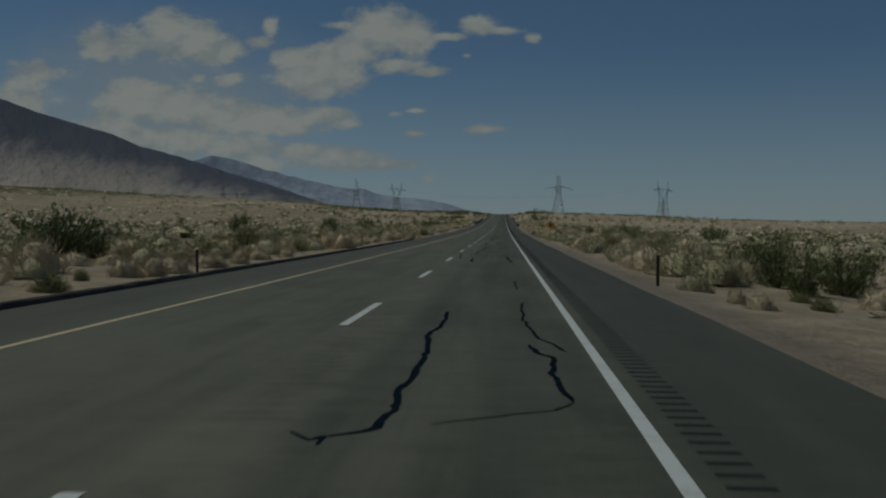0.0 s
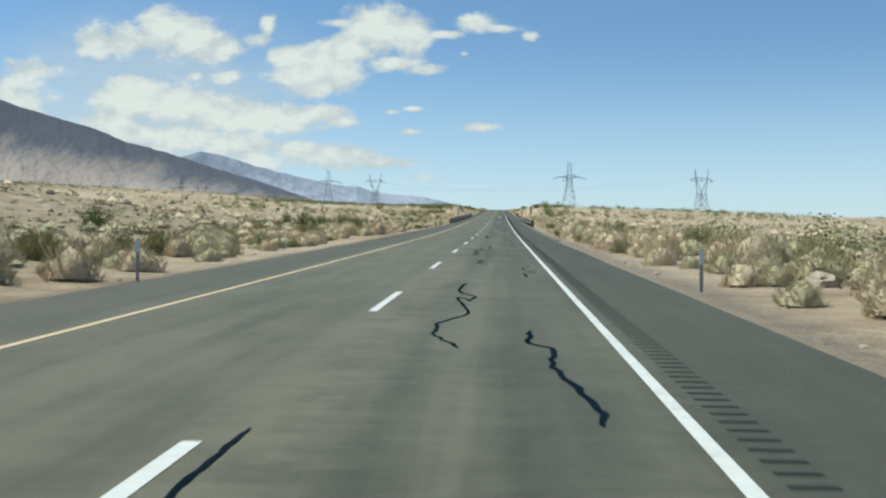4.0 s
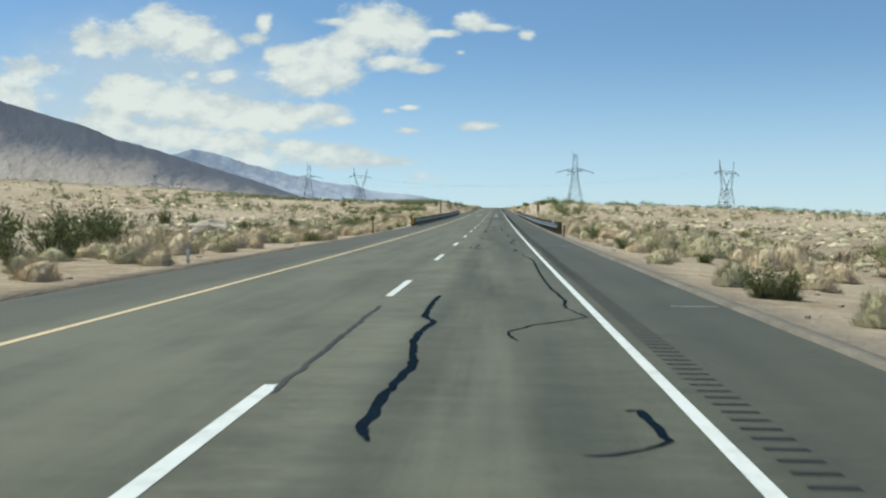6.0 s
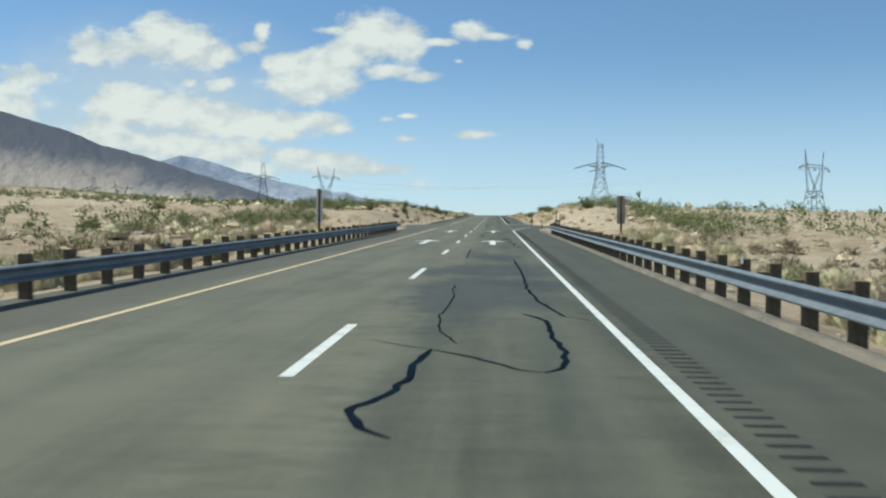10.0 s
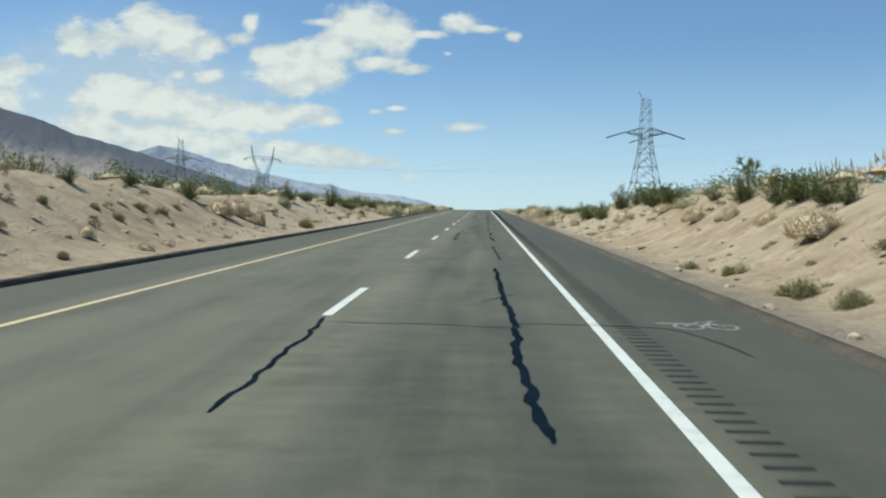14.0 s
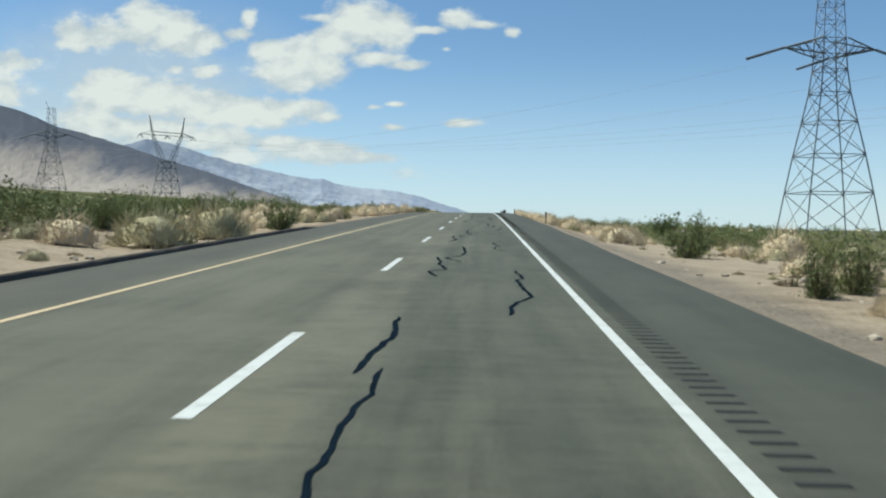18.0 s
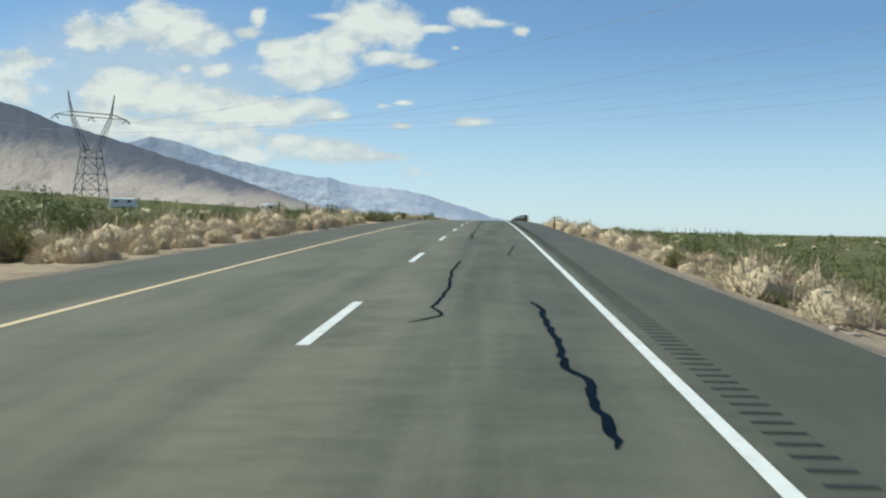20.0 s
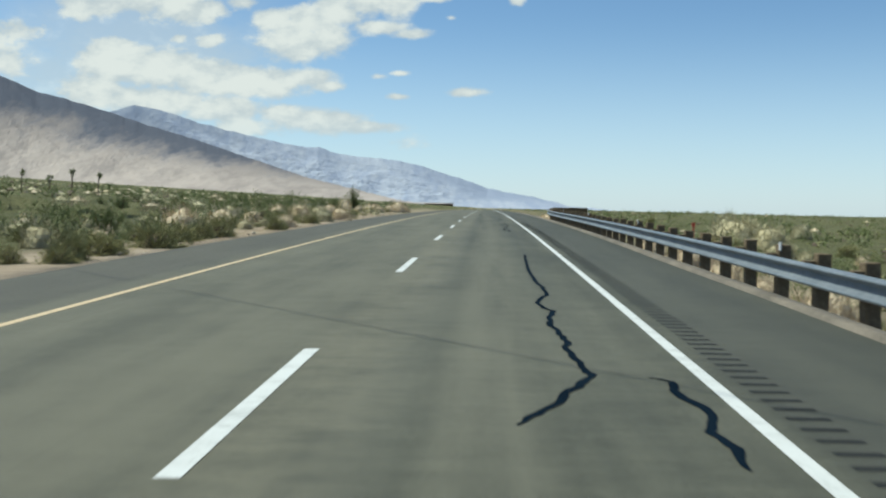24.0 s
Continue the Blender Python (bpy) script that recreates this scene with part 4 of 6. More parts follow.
def delineator(x, y, head=True, tall=1.15, lean=0.0):
    d = new("delineator_post")
    tagged(d, "thin grey marker post with a white reflector" if head else "thin dark metal marker post", "marker post", "roadside posts")
    bm = bmesh.new()
    box(bm, -0.045, 0.045, -0.009, 0.022, -0.3, tall, 0.006)
    part("post", bm, GREY_WOOD if head else BROWN_POST, d)
    if head:
        part("reflector", box(bmesh.new(), -0.05, 0.05, -0.036, -0.024, tall - 0.34, tall - 0.03, 0.004), PLASTIC, d, "white reflector")
    put_on_ground(d, x, y)
    d.rotation_euler = (radians(lean), radians(lean * 0.7), 0)
    return d


for k, (x, y, head) in enumerate(((-11.0, 31.2, False), (3.2, 27.7, False), (-8.99 - 1.6, 169.1, True), (3.1, 167.5, True), (-10.9, 290.5, False), (-10.9, 627.0, False),
                                  (2.95, 628.1, True), (-10.8, 787.5, True), (3.1, 781.5, False), (-12.2, 495.3, False), (3.4, 494.9, False), (3.3, 713.5, False),
                                  (3.3, 462.5, False), (5.8, 479.0, False), (-17.3, 488.6, False), (3.1, 286.0, False), (3.25, 838.3, True), (3.5, 891.0, True), (-11.0, 245.5, True), (-12.6, 452.0, False))):
    delineator(x, y, head, 1.6 if y == 479.0 else 0.45 if y == 245.5 else 1.2 if y == 838.3 else (0.98 if head else 0.80) + 0.05 * (k % 3), (k * 37 % 5 - 2) * 0.7)


def plate_marker(x, y, mat, w, h, z0, label):
    m = new("marker_sign")
    tagged(m, label, "road marker")
    part("post", box(bmesh.new(), -0.03, 0.03, -0.02, 0.02, -0.3, z0 + h * 0.9, 0.004), DARK_STEEL, m)
    part("plate", box(bmesh.new(), -w / 2, w / 2, -0.03, -0.023, z0, z0 + h, 0.003), mat, m, "flat marker plate")
    return put_on_ground(m, x, y)


plate_marker(3.05, 141.6, ORANGE, 0.22, 0.26, 0.95, "yellow object marker plate on a thin metal post")
plate_marker(3.15, 300.5, PLASTIC, 0.26, 0.40, 0.72, "small white marker plate behind the guardrail")
def marker_stake(x, y, top):
    m = new("marker_stake")
    tagged(m, "thin red plastic marker stake behind the guardrail", "marker post")
    part("stake", box(bmesh.new(), -0.03, 0.03, -0.012, 0.012, -0.3, top, 0.006), RED, m)
    part("cap", box(bmesh.new(), -0.045, 0.045, -0.02, 0.02, top + 0.002, top + 0.12, 0.006), RED, m, "wider red stake head")
    return put_on_ground(m, x, y)


marker_stake(4.7, 876.0, 1.5)


def capped_post(x, y, tall):
    m = new("marker_post")
    tagged(m, "dark brown marker post with an ochre-yellow top, beside the side road", "marker post")
    part("post", box(bmesh.new(), -0.045, 0.045, -0.03, 0.03, -0.3, tall * 0.68, 0.008), BROWN_POST, m)
    part("sleeve", box(bmesh.new(), -0.048, 0.048, -0.033, 0.033, tall * 0.68 + 0.002, tall, 0.008), OCHRE, m, "ochre-yellow sleeve")
    put_on_ground(m, x, y).rotation_euler = (0, radians(2.0), 0)


capped_post(2.95, 482.0, 1.28)


def fence_post(x, y):
    """A thin stake of a wire fence far out on the plain."""
    f = new("fence_post")
    tagged(f, "thin white-topped metal fence post on the green plain", "fence post", "fence posts on the plain")
    part("stake", box(bmesh.new(), -0.03, 0.03, -0.02, 0.02, -0.3, 0.95, 0.004), DARK_STEEL, f)
    part("tip", box(bmesh.new(), -0.05, 0.05, -0.04, 0.04, 0.952, 1.45, 0.006), PLASTIC, f, "white painted tip")
    put_on_ground(f, x, y)


for k in range(10):
    fence_post(30.0 + 0.3 * math.sin(k * 2.1), 838.0 + 5.0 * k)
plate_marker(-10.9, 137.6, PLASTIC, 0.20, 0.46, 0.28, "white rectangular marker plate on a low post")


HUB = 1.45


def crossroad_sign(x, y):
    s = new("crossroad_sign")
    tagged(s, "yellow-orange diamond crossroad warning sign on a timber post", "traffic sign")
    part("post", box(bmesh.new(), -0.06, 0.06, -0.05, 0.05, -0.4, HUB + 0.35, 0.008), GREY_WOOD, s)
    h = 0.53
    bm = bmesh.new()
    bmesh.ops.create_cube(bm, size=1.0, matrix=Matrix.Translation((0, -0.06, HUB)) @ Matrix.Rotation(radians(45), 4, "Y") @ Matrix.Diagonal((2 * h, 0.012, 2 * h, 1)))
    upright = [e for e in bm.edges if abs(e.verts[0].co.y - e.verts[1].co.y) > 0.005]
    bmesh.ops.bevel(bm, geom=upright, offset=0.09, segments=4, affect="EDGES")
    panel = part("panel", bm, ORANGE, s, "yellow-orange diamond panel")
    bm = bmesh.new()
    box(bm, -0.085, 0.085, -0.074, -0.069, HUB - 0.39, HUB + 0.39)
    box(bm, -0.36, -0.086, -0.074, -0.069, HUB - 0.085, HUB + 0.085)
    box(bm, 0.086, 0.36, -0.074, -0.069, HUB - 0.085, HUB + 0.085)
    part("symbol", bm, BLACK, panel, "black crossroad symbol")
    # dark border band
    bm = bmesh.new()
    for k in range(4):
        m = Matrix.Translation((0, -0.0695, HUB)) @ Matrix.Rotation(radians(45 + 90 * k), 4, "Y")
        bmesh.ops.create_cube(bm, size=1.0, matrix=m @ Matrix.Translation((0, 0, h - 0.045)) @ Matrix.Diagonal((2 * h - 0.24, 0.003, 0.02, 1)))
    part("border", bm, BLACK, panel, "thin black border line")
    put_on_ground(s, x, y)
    return s


sign = crossroad_sign(6.3, 158.6)


def board_post(x, y, tall, wide, label, face=GREY_WOOD):
    p = new("sign_post")
    tagged(p, label, "sign post")
    part("post", box(bmesh.new(), -0.07, 0.07, -0.16, -0.06, -0.4, tall - 0.05, 0.012), WOOD, p, "dark weathered timber post")
    part("board", box(bmesh.new(), -wide / 2, wide / 2, -0.055, 0.0, tall * 0.30, tall + 0.02, 0.006), face, p, "weathered pale back of a narrow board")
    return put_on_ground(p, x, y)


board_post(6.9, 425.3, 2.7, 0.55, "weathered narrow board on a timber post")
board_post(-13.2, 422.4, 3.2, 0.42, "narrow white board on a timber post", PLASTIC)


def low_sign(x, y):
    s = new("low_sign")
    tagged(s, "small dark sign plate with pale markings near the ground", "sign")
    part("stake", box(bmesh.new(), -0.05, 0.05, -0.03, 0.03, -0.3, 0.62, 0.005), WOOD, s)
    plate = part("plate", box(bmesh.new(), -0.28, 0.28, -0.06, -0.045, 0.14, 0.66, 0.004), BLACK, s, "dark sign plate")
    part("bar", box(bmesh.new(), -0.2, 0.2, -0.068, -0.0635, 0.30, 0.50), PLASTIC, plate, "pale unreadable bar")
    return put_on_ground(s, x, y)


low_sign(5.2, 467.0)


# ---- transmission towers and their lines ----
def lattice(bm, widths, r):
    """Four-legged lattice through (height, half width) levels, with crossed bracing on each face."""
    ring = lambda z, w: [Vector((sx * w, sy * w, z)) for sx, sy in ((-1, -1), (1, -1), (1, 1), (-1, 1))]
    for (z0, w0), (z1, w1) in zip(widths, widths[1:]):
        a, b = ring(z0, w0), ring(z1, w1)
        for k in range(4):
            j = (k + 1) % 4
            bar(bm, a[k], b[k], r)
            bar(bm, a[k], b[j], r * 0.6)
            bar(bm, a[j], b[k], r * 0.6)
            bar(bm, b[k], b[j], r * 0.6)
    return bm


def mast_tower(x, y, turn, drop=1.0):
    t = new("transmission_tower")
    tagged(t, "tall grey steel lattice transmission tower with a single crossarm", "transmission tower", "power line towers")
    part("body", lattice(bmesh.new(), ((-1.5, 4.7), (5.0, 3.8), (9.5, 3.1), (13.5, 2.4), (17, 1.8), (19.8, 1.5), (21.6, 1.4), (23.5, 1.35)), 0.085), DARK_STEEL, t, "tapered lattice body")
    part("mast", lattice(bmesh.new(), ((23.5, 1.35), (25.6, 1.25), (27.6, 1.15), (29.6, 1.05), (31, 1.0)), 0.05), DARK_STEEL, t, "lattice top mast")
    for s in (-1, 1):
        bm = bmesh.new()
        knee, tip = Vector((s * 5.6, 0, 22.4)), Vector((s * 10.3, 0, 20.9))
        for sy in (-1, 1):
            bar(bm, (s * 1.5, sy * 1.5, 21.6), knee, 0.10)
            bar(bm, (s * 1.5, sy * 1.5, 23.5), knee, 0.10)
            for k in range(4):
                lo = Vector((s * 1.5, sy * 1.5, 21.6)).lerp(knee, k / 4)
                hi = Vector((s * 1.5, sy * 1.5, 23.5)).lerp(knee, (k + 1) / 4)
                bar(bm, lo, hi, 0.06)
        part("crossarm", bm, DARK_STEEL, t)
        part("insulator", bar(bmesh.new(), knee, tip, 0.17, 6), DARK_STEEL, t, "long dark insulator string reaching outward")
    part("insulator", bar(bmesh.new(), (-0.6, -1.2, 21.0), (-4.6, -1.2, 19.6), 0.15, 6), DARK_STEEL, t, "dark insulator string")
    part("peak", bar(bmesh.new(), (-0.7, 0, 30.8), (-1.9, 0, 33.0), 0.07), DARK_STEEL, t)
    t.location, t.rotation_euler = (x, y, base_z(x, y) - drop), (0, 0, radians(turn))
    return t


def vee_tower(x, y, turn, drop=1.0):
    t = new("transmission_tower")
    tagged(t, "grey steel lattice transmission tower with two spread masts", "transmission tower", "power line towers")
    part("body", lattice(bmesh.new(), ((-0.5, 3.8), (4, 3.2), (8, 2.7), (12, 2.2), (14, 2.0)), 0.12), DARK_STEEL, t, "tapered lattice body")
    for s in (-1, 1):
        bm = bmesh.new()
        for sy in (-1, 1):
            for dx in (0, 0.9):
                a, b = Vector((s * (1.9 - dx), sy * 1.6, 14)), Vector((s * (5.2 - dx), sy * 0.4, 22))
                bar(bm, a, b, 0.09)
            for k in range(6):
                lo = Vector((s * 1.9, sy * 1.6, 14)).lerp(Vector((s * 5.2, sy * 0.4, 22)), k / 6)
                hi = Vector((s * 1.0, sy * 1.6, 14)).lerp(Vector((s * 4.3, sy * 0.4, 22)), (k + 1) / 6)
                bar(bm, lo, hi, 0.05)
        bar(bm, (s * 4.8, 0, 22), (s * 5.9, 0, 28.5), 0.16)
        bar(bm, (s * 5.3, 0.3, 22), (s * 5.9, 0, 28.0), 0.07)
        bar(bm, (s * 4.3, -0.3, 22), (s * 5.9, 0, 28.0), 0.07)
        part("mast", bm, DARK_STEEL, t, "spread lattice mast")
    bm = bmesh.new()
    for sy in (-1, 1):
        bar(bm, (-9, 0, 22.4), (9, 0, 22.4), 0.11)
        bar(bm, (-9, 0, 22.4), (-4.8, sy * 0.5, 23.6), 0.07)
        bar(bm, (9, 0, 22.4), (4.8, sy * 0.5, 23.6), 0.07)
        bar(bm, (-4.8, sy * 0.5, 23.4), (4.8, sy * 0.5, 23.4), 0.07)
    part("crossarm", bm, DARK_STEEL, t)
    for px in (-9, 0, 9):
        bm = bmesh.new()
        bar(bm, (px, 0, 22.4), (px - 0.9, 0, 21.3), 0.14, 6)
        bar(bm, (px, 0, 22.4), (px + 0.9, 0, 21.3), 0.14, 6)
        part("insulator", bm, DARK_STEEL, t, "pair of insulator strings")
    t.location, t.rotation_euler = (x, y, base_z(x, y) - drop), (0, 0, radians(turn))
    return t


LINE_A = ((40.1, 760.3), (-142.0, 960.0), (-330.0, 1166.0))
LINE_B = ((111.8, 721.1), (-103.2, 958.0), (-318.0, 1195.0))
DROP_A, DROP_B = (1.6, 3.2, 8.0), (3.2, 1.4, 6.0)
for at, low in zip(LINE_A, DROP_A):
    mast_tower(*at, 6, low)
for at, low in zip(LINE_B, DROP_B):
    vee_tower(*at, 41, low)


def wires(line, turn, spread, lift):
    c, s = math.cos(radians(turn)), math.sin(radians(turn))
    for (xa, ya), (xb, yb) in zip(line, line[1:]):
        za, zb = base_z(xa, ya) - 1 + lift, base_z(xb, yb) - 1 + lift
        for off in spread:
            cu = bpy.data.curves.new("wire", "CURVE")
            cu.dimensions, cu.bevel_depth, cu.bevel_resolution = "3D", 0.0145, 0
            sp = cu.splines.new("POLY")
            sp.points.add(20)
            for k in range(21):
                f = k / 20
                sp.points[k].co = (xa + (xb - xa) * f + off * c, ya + (yb - ya) * f + off * s, za + (zb - za) * f - 7.0 * 4 * f * (1 - f), 1)
            cu.materials.append(CABLE)
            tagged(new("power_line", cu), "thin sagging steel power line cable", "cable", "power line cables")


wires(LINE_A, 6, (-10.3, 10.3), 19.4)
wires(LINE_B, 41, (-9, 0, 9), 21.3)


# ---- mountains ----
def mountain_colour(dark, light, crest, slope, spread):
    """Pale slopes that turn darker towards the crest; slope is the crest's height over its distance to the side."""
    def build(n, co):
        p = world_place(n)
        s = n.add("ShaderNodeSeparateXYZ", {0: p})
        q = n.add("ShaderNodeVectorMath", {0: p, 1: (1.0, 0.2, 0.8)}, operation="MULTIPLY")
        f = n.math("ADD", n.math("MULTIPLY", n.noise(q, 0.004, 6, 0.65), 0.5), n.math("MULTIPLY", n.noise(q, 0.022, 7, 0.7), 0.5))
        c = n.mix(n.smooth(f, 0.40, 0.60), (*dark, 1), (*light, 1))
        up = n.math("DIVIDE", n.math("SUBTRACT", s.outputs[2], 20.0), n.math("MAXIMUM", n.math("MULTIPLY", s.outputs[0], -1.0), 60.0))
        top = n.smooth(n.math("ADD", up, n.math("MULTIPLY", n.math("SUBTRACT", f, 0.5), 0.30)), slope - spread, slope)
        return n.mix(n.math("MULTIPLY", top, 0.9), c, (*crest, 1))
    return build


# pale lower slope: tan ground, with low haze put into the same colour
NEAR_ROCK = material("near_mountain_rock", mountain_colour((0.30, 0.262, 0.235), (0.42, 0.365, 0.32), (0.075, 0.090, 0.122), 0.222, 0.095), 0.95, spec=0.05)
# the blue of the far range is air haze painted into its base colour
HAZED_FAR_ROCK = material("hazed_far_mountain_rock", mountain_colour((0.30, 0.34, 0.425), (0.41, 0.44, 0.495), (0.28, 0.32, 0.40), 0.9, 0.5), 0.95, spec=0.05)


def mountains(name, ridge, near, far, foot, mat, rough, label, seed):
    """A range seen across the valley: ridge is (across, height) per unit of distance."""
    us = np.linspace(ridge[0][0], ridge[-1][0], 420)
    es = np.interp(us, [a for a, _ in ridge], [b for _, b in ridge]) * 1.025
    rows, verts, faces = 46, [], []
    for j in range(rows):
        v = j / (rows - 1)
        for u, e in zip(us, es):
            d = near + (far - near) * v
            h = foot + (e - foot) * (v ** 1.25)
            gully = 0.6 - 1.5 * abs(noise.fractal((u * 14 + v * 2.2 + seed, v * 2.4 - u * 4 + seed * 0.3, seed), 0.8, 2.1, 6))
            h += (e - foot) * rough * gully * math.sin(math.pi * min(1.0, v * 0.96 + 0.03)) + 0.0009 * noise.fractal((u * 90, seed, 1), 0.8, 2, 4) * v ** 8
            if j == rows - 1:
                h = foot
            verts.append((u * d, 428 + d, 12.3 + h * d))
    n = len(us)
    faces = [(j * n + i, j * n + i + 1, (j + 1) * n + i + 1, (j + 1) * n + i) for j in range(rows - 1) for i in range(n - 1)]
    tagged(new(name, from_arrays(name, verts, faces, mat)), label, "mountain", kind="structure")


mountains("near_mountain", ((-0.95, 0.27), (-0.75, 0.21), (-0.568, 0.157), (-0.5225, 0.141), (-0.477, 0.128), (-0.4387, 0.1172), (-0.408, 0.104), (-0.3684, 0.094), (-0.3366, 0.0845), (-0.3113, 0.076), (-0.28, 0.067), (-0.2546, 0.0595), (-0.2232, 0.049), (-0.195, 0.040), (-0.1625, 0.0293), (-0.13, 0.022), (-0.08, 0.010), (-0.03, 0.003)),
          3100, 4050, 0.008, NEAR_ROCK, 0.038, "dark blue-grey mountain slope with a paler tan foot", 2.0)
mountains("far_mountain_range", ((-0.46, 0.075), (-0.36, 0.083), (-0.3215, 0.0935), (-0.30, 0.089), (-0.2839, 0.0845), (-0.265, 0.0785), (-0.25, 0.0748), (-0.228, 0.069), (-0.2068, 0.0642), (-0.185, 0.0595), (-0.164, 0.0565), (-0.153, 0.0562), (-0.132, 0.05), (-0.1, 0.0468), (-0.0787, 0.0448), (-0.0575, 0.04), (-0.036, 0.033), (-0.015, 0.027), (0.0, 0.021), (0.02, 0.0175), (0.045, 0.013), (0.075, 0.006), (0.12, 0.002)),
          4100, 4480, 0.002, HAZED_FAR_ROCK, 0.085, "hazy blue and pale grey distant mountain range", 7.0)


# ---- vegetation ----
def shrub_arrays(seed, stems, blades, tall, wide, size, droop, leafy):
    """Vertices, faces and material index (0 leaf, 1 stem) of one bush: stems that fan out, each with a tuft of narrow leaves."""
    rnd = random.Random(seed)
    verts, faces, idx = [], [], []

    def quad(c, a, b, m):
        k = len(verts)
        verts.extend((c - a - b, c + a - b, c + a * 0.7 + b, c - a * 0.7 + b))
        faces.append((k, k + 1, k + 2, k + 3))
        idx.append(m)

    for s in range(stems):
        az, out = rnd.uniform(0, math.tau), rnd.random() ** 0.6
        h = tall * (1 - droop * out * out) * rnd.uniform(0.7, 1.08)
        top = Vector((math.cos(az) * out * wide, math.sin(az) * out * wide, h))
        foot = Vector((math.cos(az) * 0.07 * wide, math.sin(az) * 0.07 * wide, -0.05))
        d = top - foot
        side = d.cross(Vector((0, 0, 1)))
        side = side.normalized() if side.length > 1e-4 else Vector((1, 0, 0))
        w = 0.012 + 0.012 * tall
        k = len(verts)
        mid = foot.lerp(top, 0.55) + Vector((0, 0, -0.08 * tall * out))
        verts.extend((foot - side * w, foot + side * w, mid + side * w * 0.6, mid - side * w * 0.6, top))
        faces.extend(((k, k + 1, k + 2, k + 3), (k + 3, k + 2, k + 4)))
        idx.extend((1, 1))
        for b in range(blades):
            f = leafy + (1 - leafy) * rnd.random() ** 0.7
            c = foot.lerp(mid, f / 0.55) if f < 0.55 else mid.lerp(top, (f - 0.55) / 0.45)
            c = c + Vector((rnd.gauss(0, 1), rnd.gauss(0, 1), rnd.gauss(0, 0.7))) * size * 1.9
            if c.z < 0.01:
                c.z = 0.02 + rnd.random() * 0.05
            up = (d.normalized() + Vector((rnd.gauss(0, 0.6), rnd.gauss(0, 0.6), rnd.gauss(0.2, 0.5)))).normalized()
            a = up.cross(Vector((rnd.gauss(0, 1), rnd.gauss(0, 1), rnd.gauss(0, 1))))
            if a.length < 1e-3:
                continue
            quad(c, a.normalized() * size * rnd.uniform(0.28, 0.5), up * size * rnd.uniform(0.7, 1.4), 0)
    return verts, faces, idx


def broom_arrays(seed, fine, tall, wide, blades, width, core, spread=0.55, gap_shade=0.0, uneven=0.22):
    """A feathery rounded bush: many thin blades that fan out from the middle to an uneven dome, over a small inner mound."""
    rnd = random.Random(seed)
    verts, faces, idx = [], [], []

    def reach(n):
        return 0.90 + 0.30 * noise.fractal(n * 1.5 + Vector((seed * 1.3, 0, 0)), 0.8, 2.2, 3) + 0.12 * noise.noise(n * 4.2 + Vector((0, seed * 0.7, 0)))

    bm = bmesh.new()
    bmesh.ops.create_icosphere(bm, subdivisions=fine, radius=1.0)
    bmesh.ops.delete(bm, geom=[v for v in bm.verts if v.co.z < -0.35], context="VERTS")
    bm.verts.index_update()
    for v in bm.verts:
        n = v.co.normalized()
        r = core * reach(n) * (1 + uneven * rnd.uniform(-1.4, 0.6))
        verts.append(Vector((n.x * wide * r, n.y * wide * r, max(-0.05, (n.z + 0.12) * tall * r))))
    for f in bm.faces:
        faces.append(tuple(v.index for v in f.verts))
        # low mound faces get the dark stem colour as painted shade between blades
        idx.append(1 if gap_shade and sum(v.co.z for v in f.verts) / len(f.verts) < gap_shade else 0)
    bm.free()
    for _ in range(blades):
        n = Vector((rnd.gauss(0, 1), rnd.gauss(0, 1), abs(rnd.gauss(0, 0.85)) - 0.08)).normalized()
        r = reach(n) * (rnd.uniform(0.78, 1.02) if rnd.random() < 0.92 else rnd.uniform(1.0, 1.12))
        tip = Vector((n.x * wide * r, n.y * wide * r, max(0.04, (n.z + 0.08) * tall * r)))
        root = Vector((tip.x * spread, tip.y * spread, max(0.0, tip.z * spread - 0.10 * tall)))
        root += Vector((rnd.gauss(0, 0.13), rnd.gauss(0, 0.13), rnd.gauss(0, 0.09))) * wide * (1.0 if spread < 0.7 else 0.45)
        tip += Vector((rnd.gauss(0, 0.05) * wide, rnd.gauss(0, 0.05) * wide, rnd.gauss(0.02, 0.05) * tall))
        a = (tip - root).cross(Vector((rnd.gauss(0, 1), rnd.gauss(0, 1), rnd.gauss(0, 1))))
        if a.length < 1e-4:
            continue
        a = a.normalized() * width * rnd.uniform(0.6, 1.3)
        k = len(verts)
        verts.extend((root - a, root + a, tip))
        faces.append((k, k + 1, k + 2))
        idx.append(0)
    return verts, faces, idx


KINDS = {
    # name: (leaf material, stems, blades, height, half width, leaf size, droop, leafless share, label)
    "rabbitbrush": (TAN, 16, 3, 0.95, 0.85, 0.058, 0.80, 0.42, "dry straw-coloured rounded brush on sandy ground"),
    "sagebrush": (SAGE, 18, 4, 0.95, 0.90, 0.060, 0.80, 0.42, "pale grey-green rounded sagebrush on sandy ground"),
    "creosote_bush": (GREEN, 34, 27, 1.75, 1.20, 0.060, 0.38, 0.30, "dark green creosote bush with open twiggy base"),
    "scrub_bush": (OLIVE, 24, 8, 1.0, 0.95, 0.062, 0.70, 0.40, "olive-green low desert scrub bush"),
    "burrobush": (BROWN, 18, 4, 0.70, 0.80, 0.055, 0.75, 0.40, "low grey-brown rounded burrobush on sandy ground"),
}
BUSH = {}
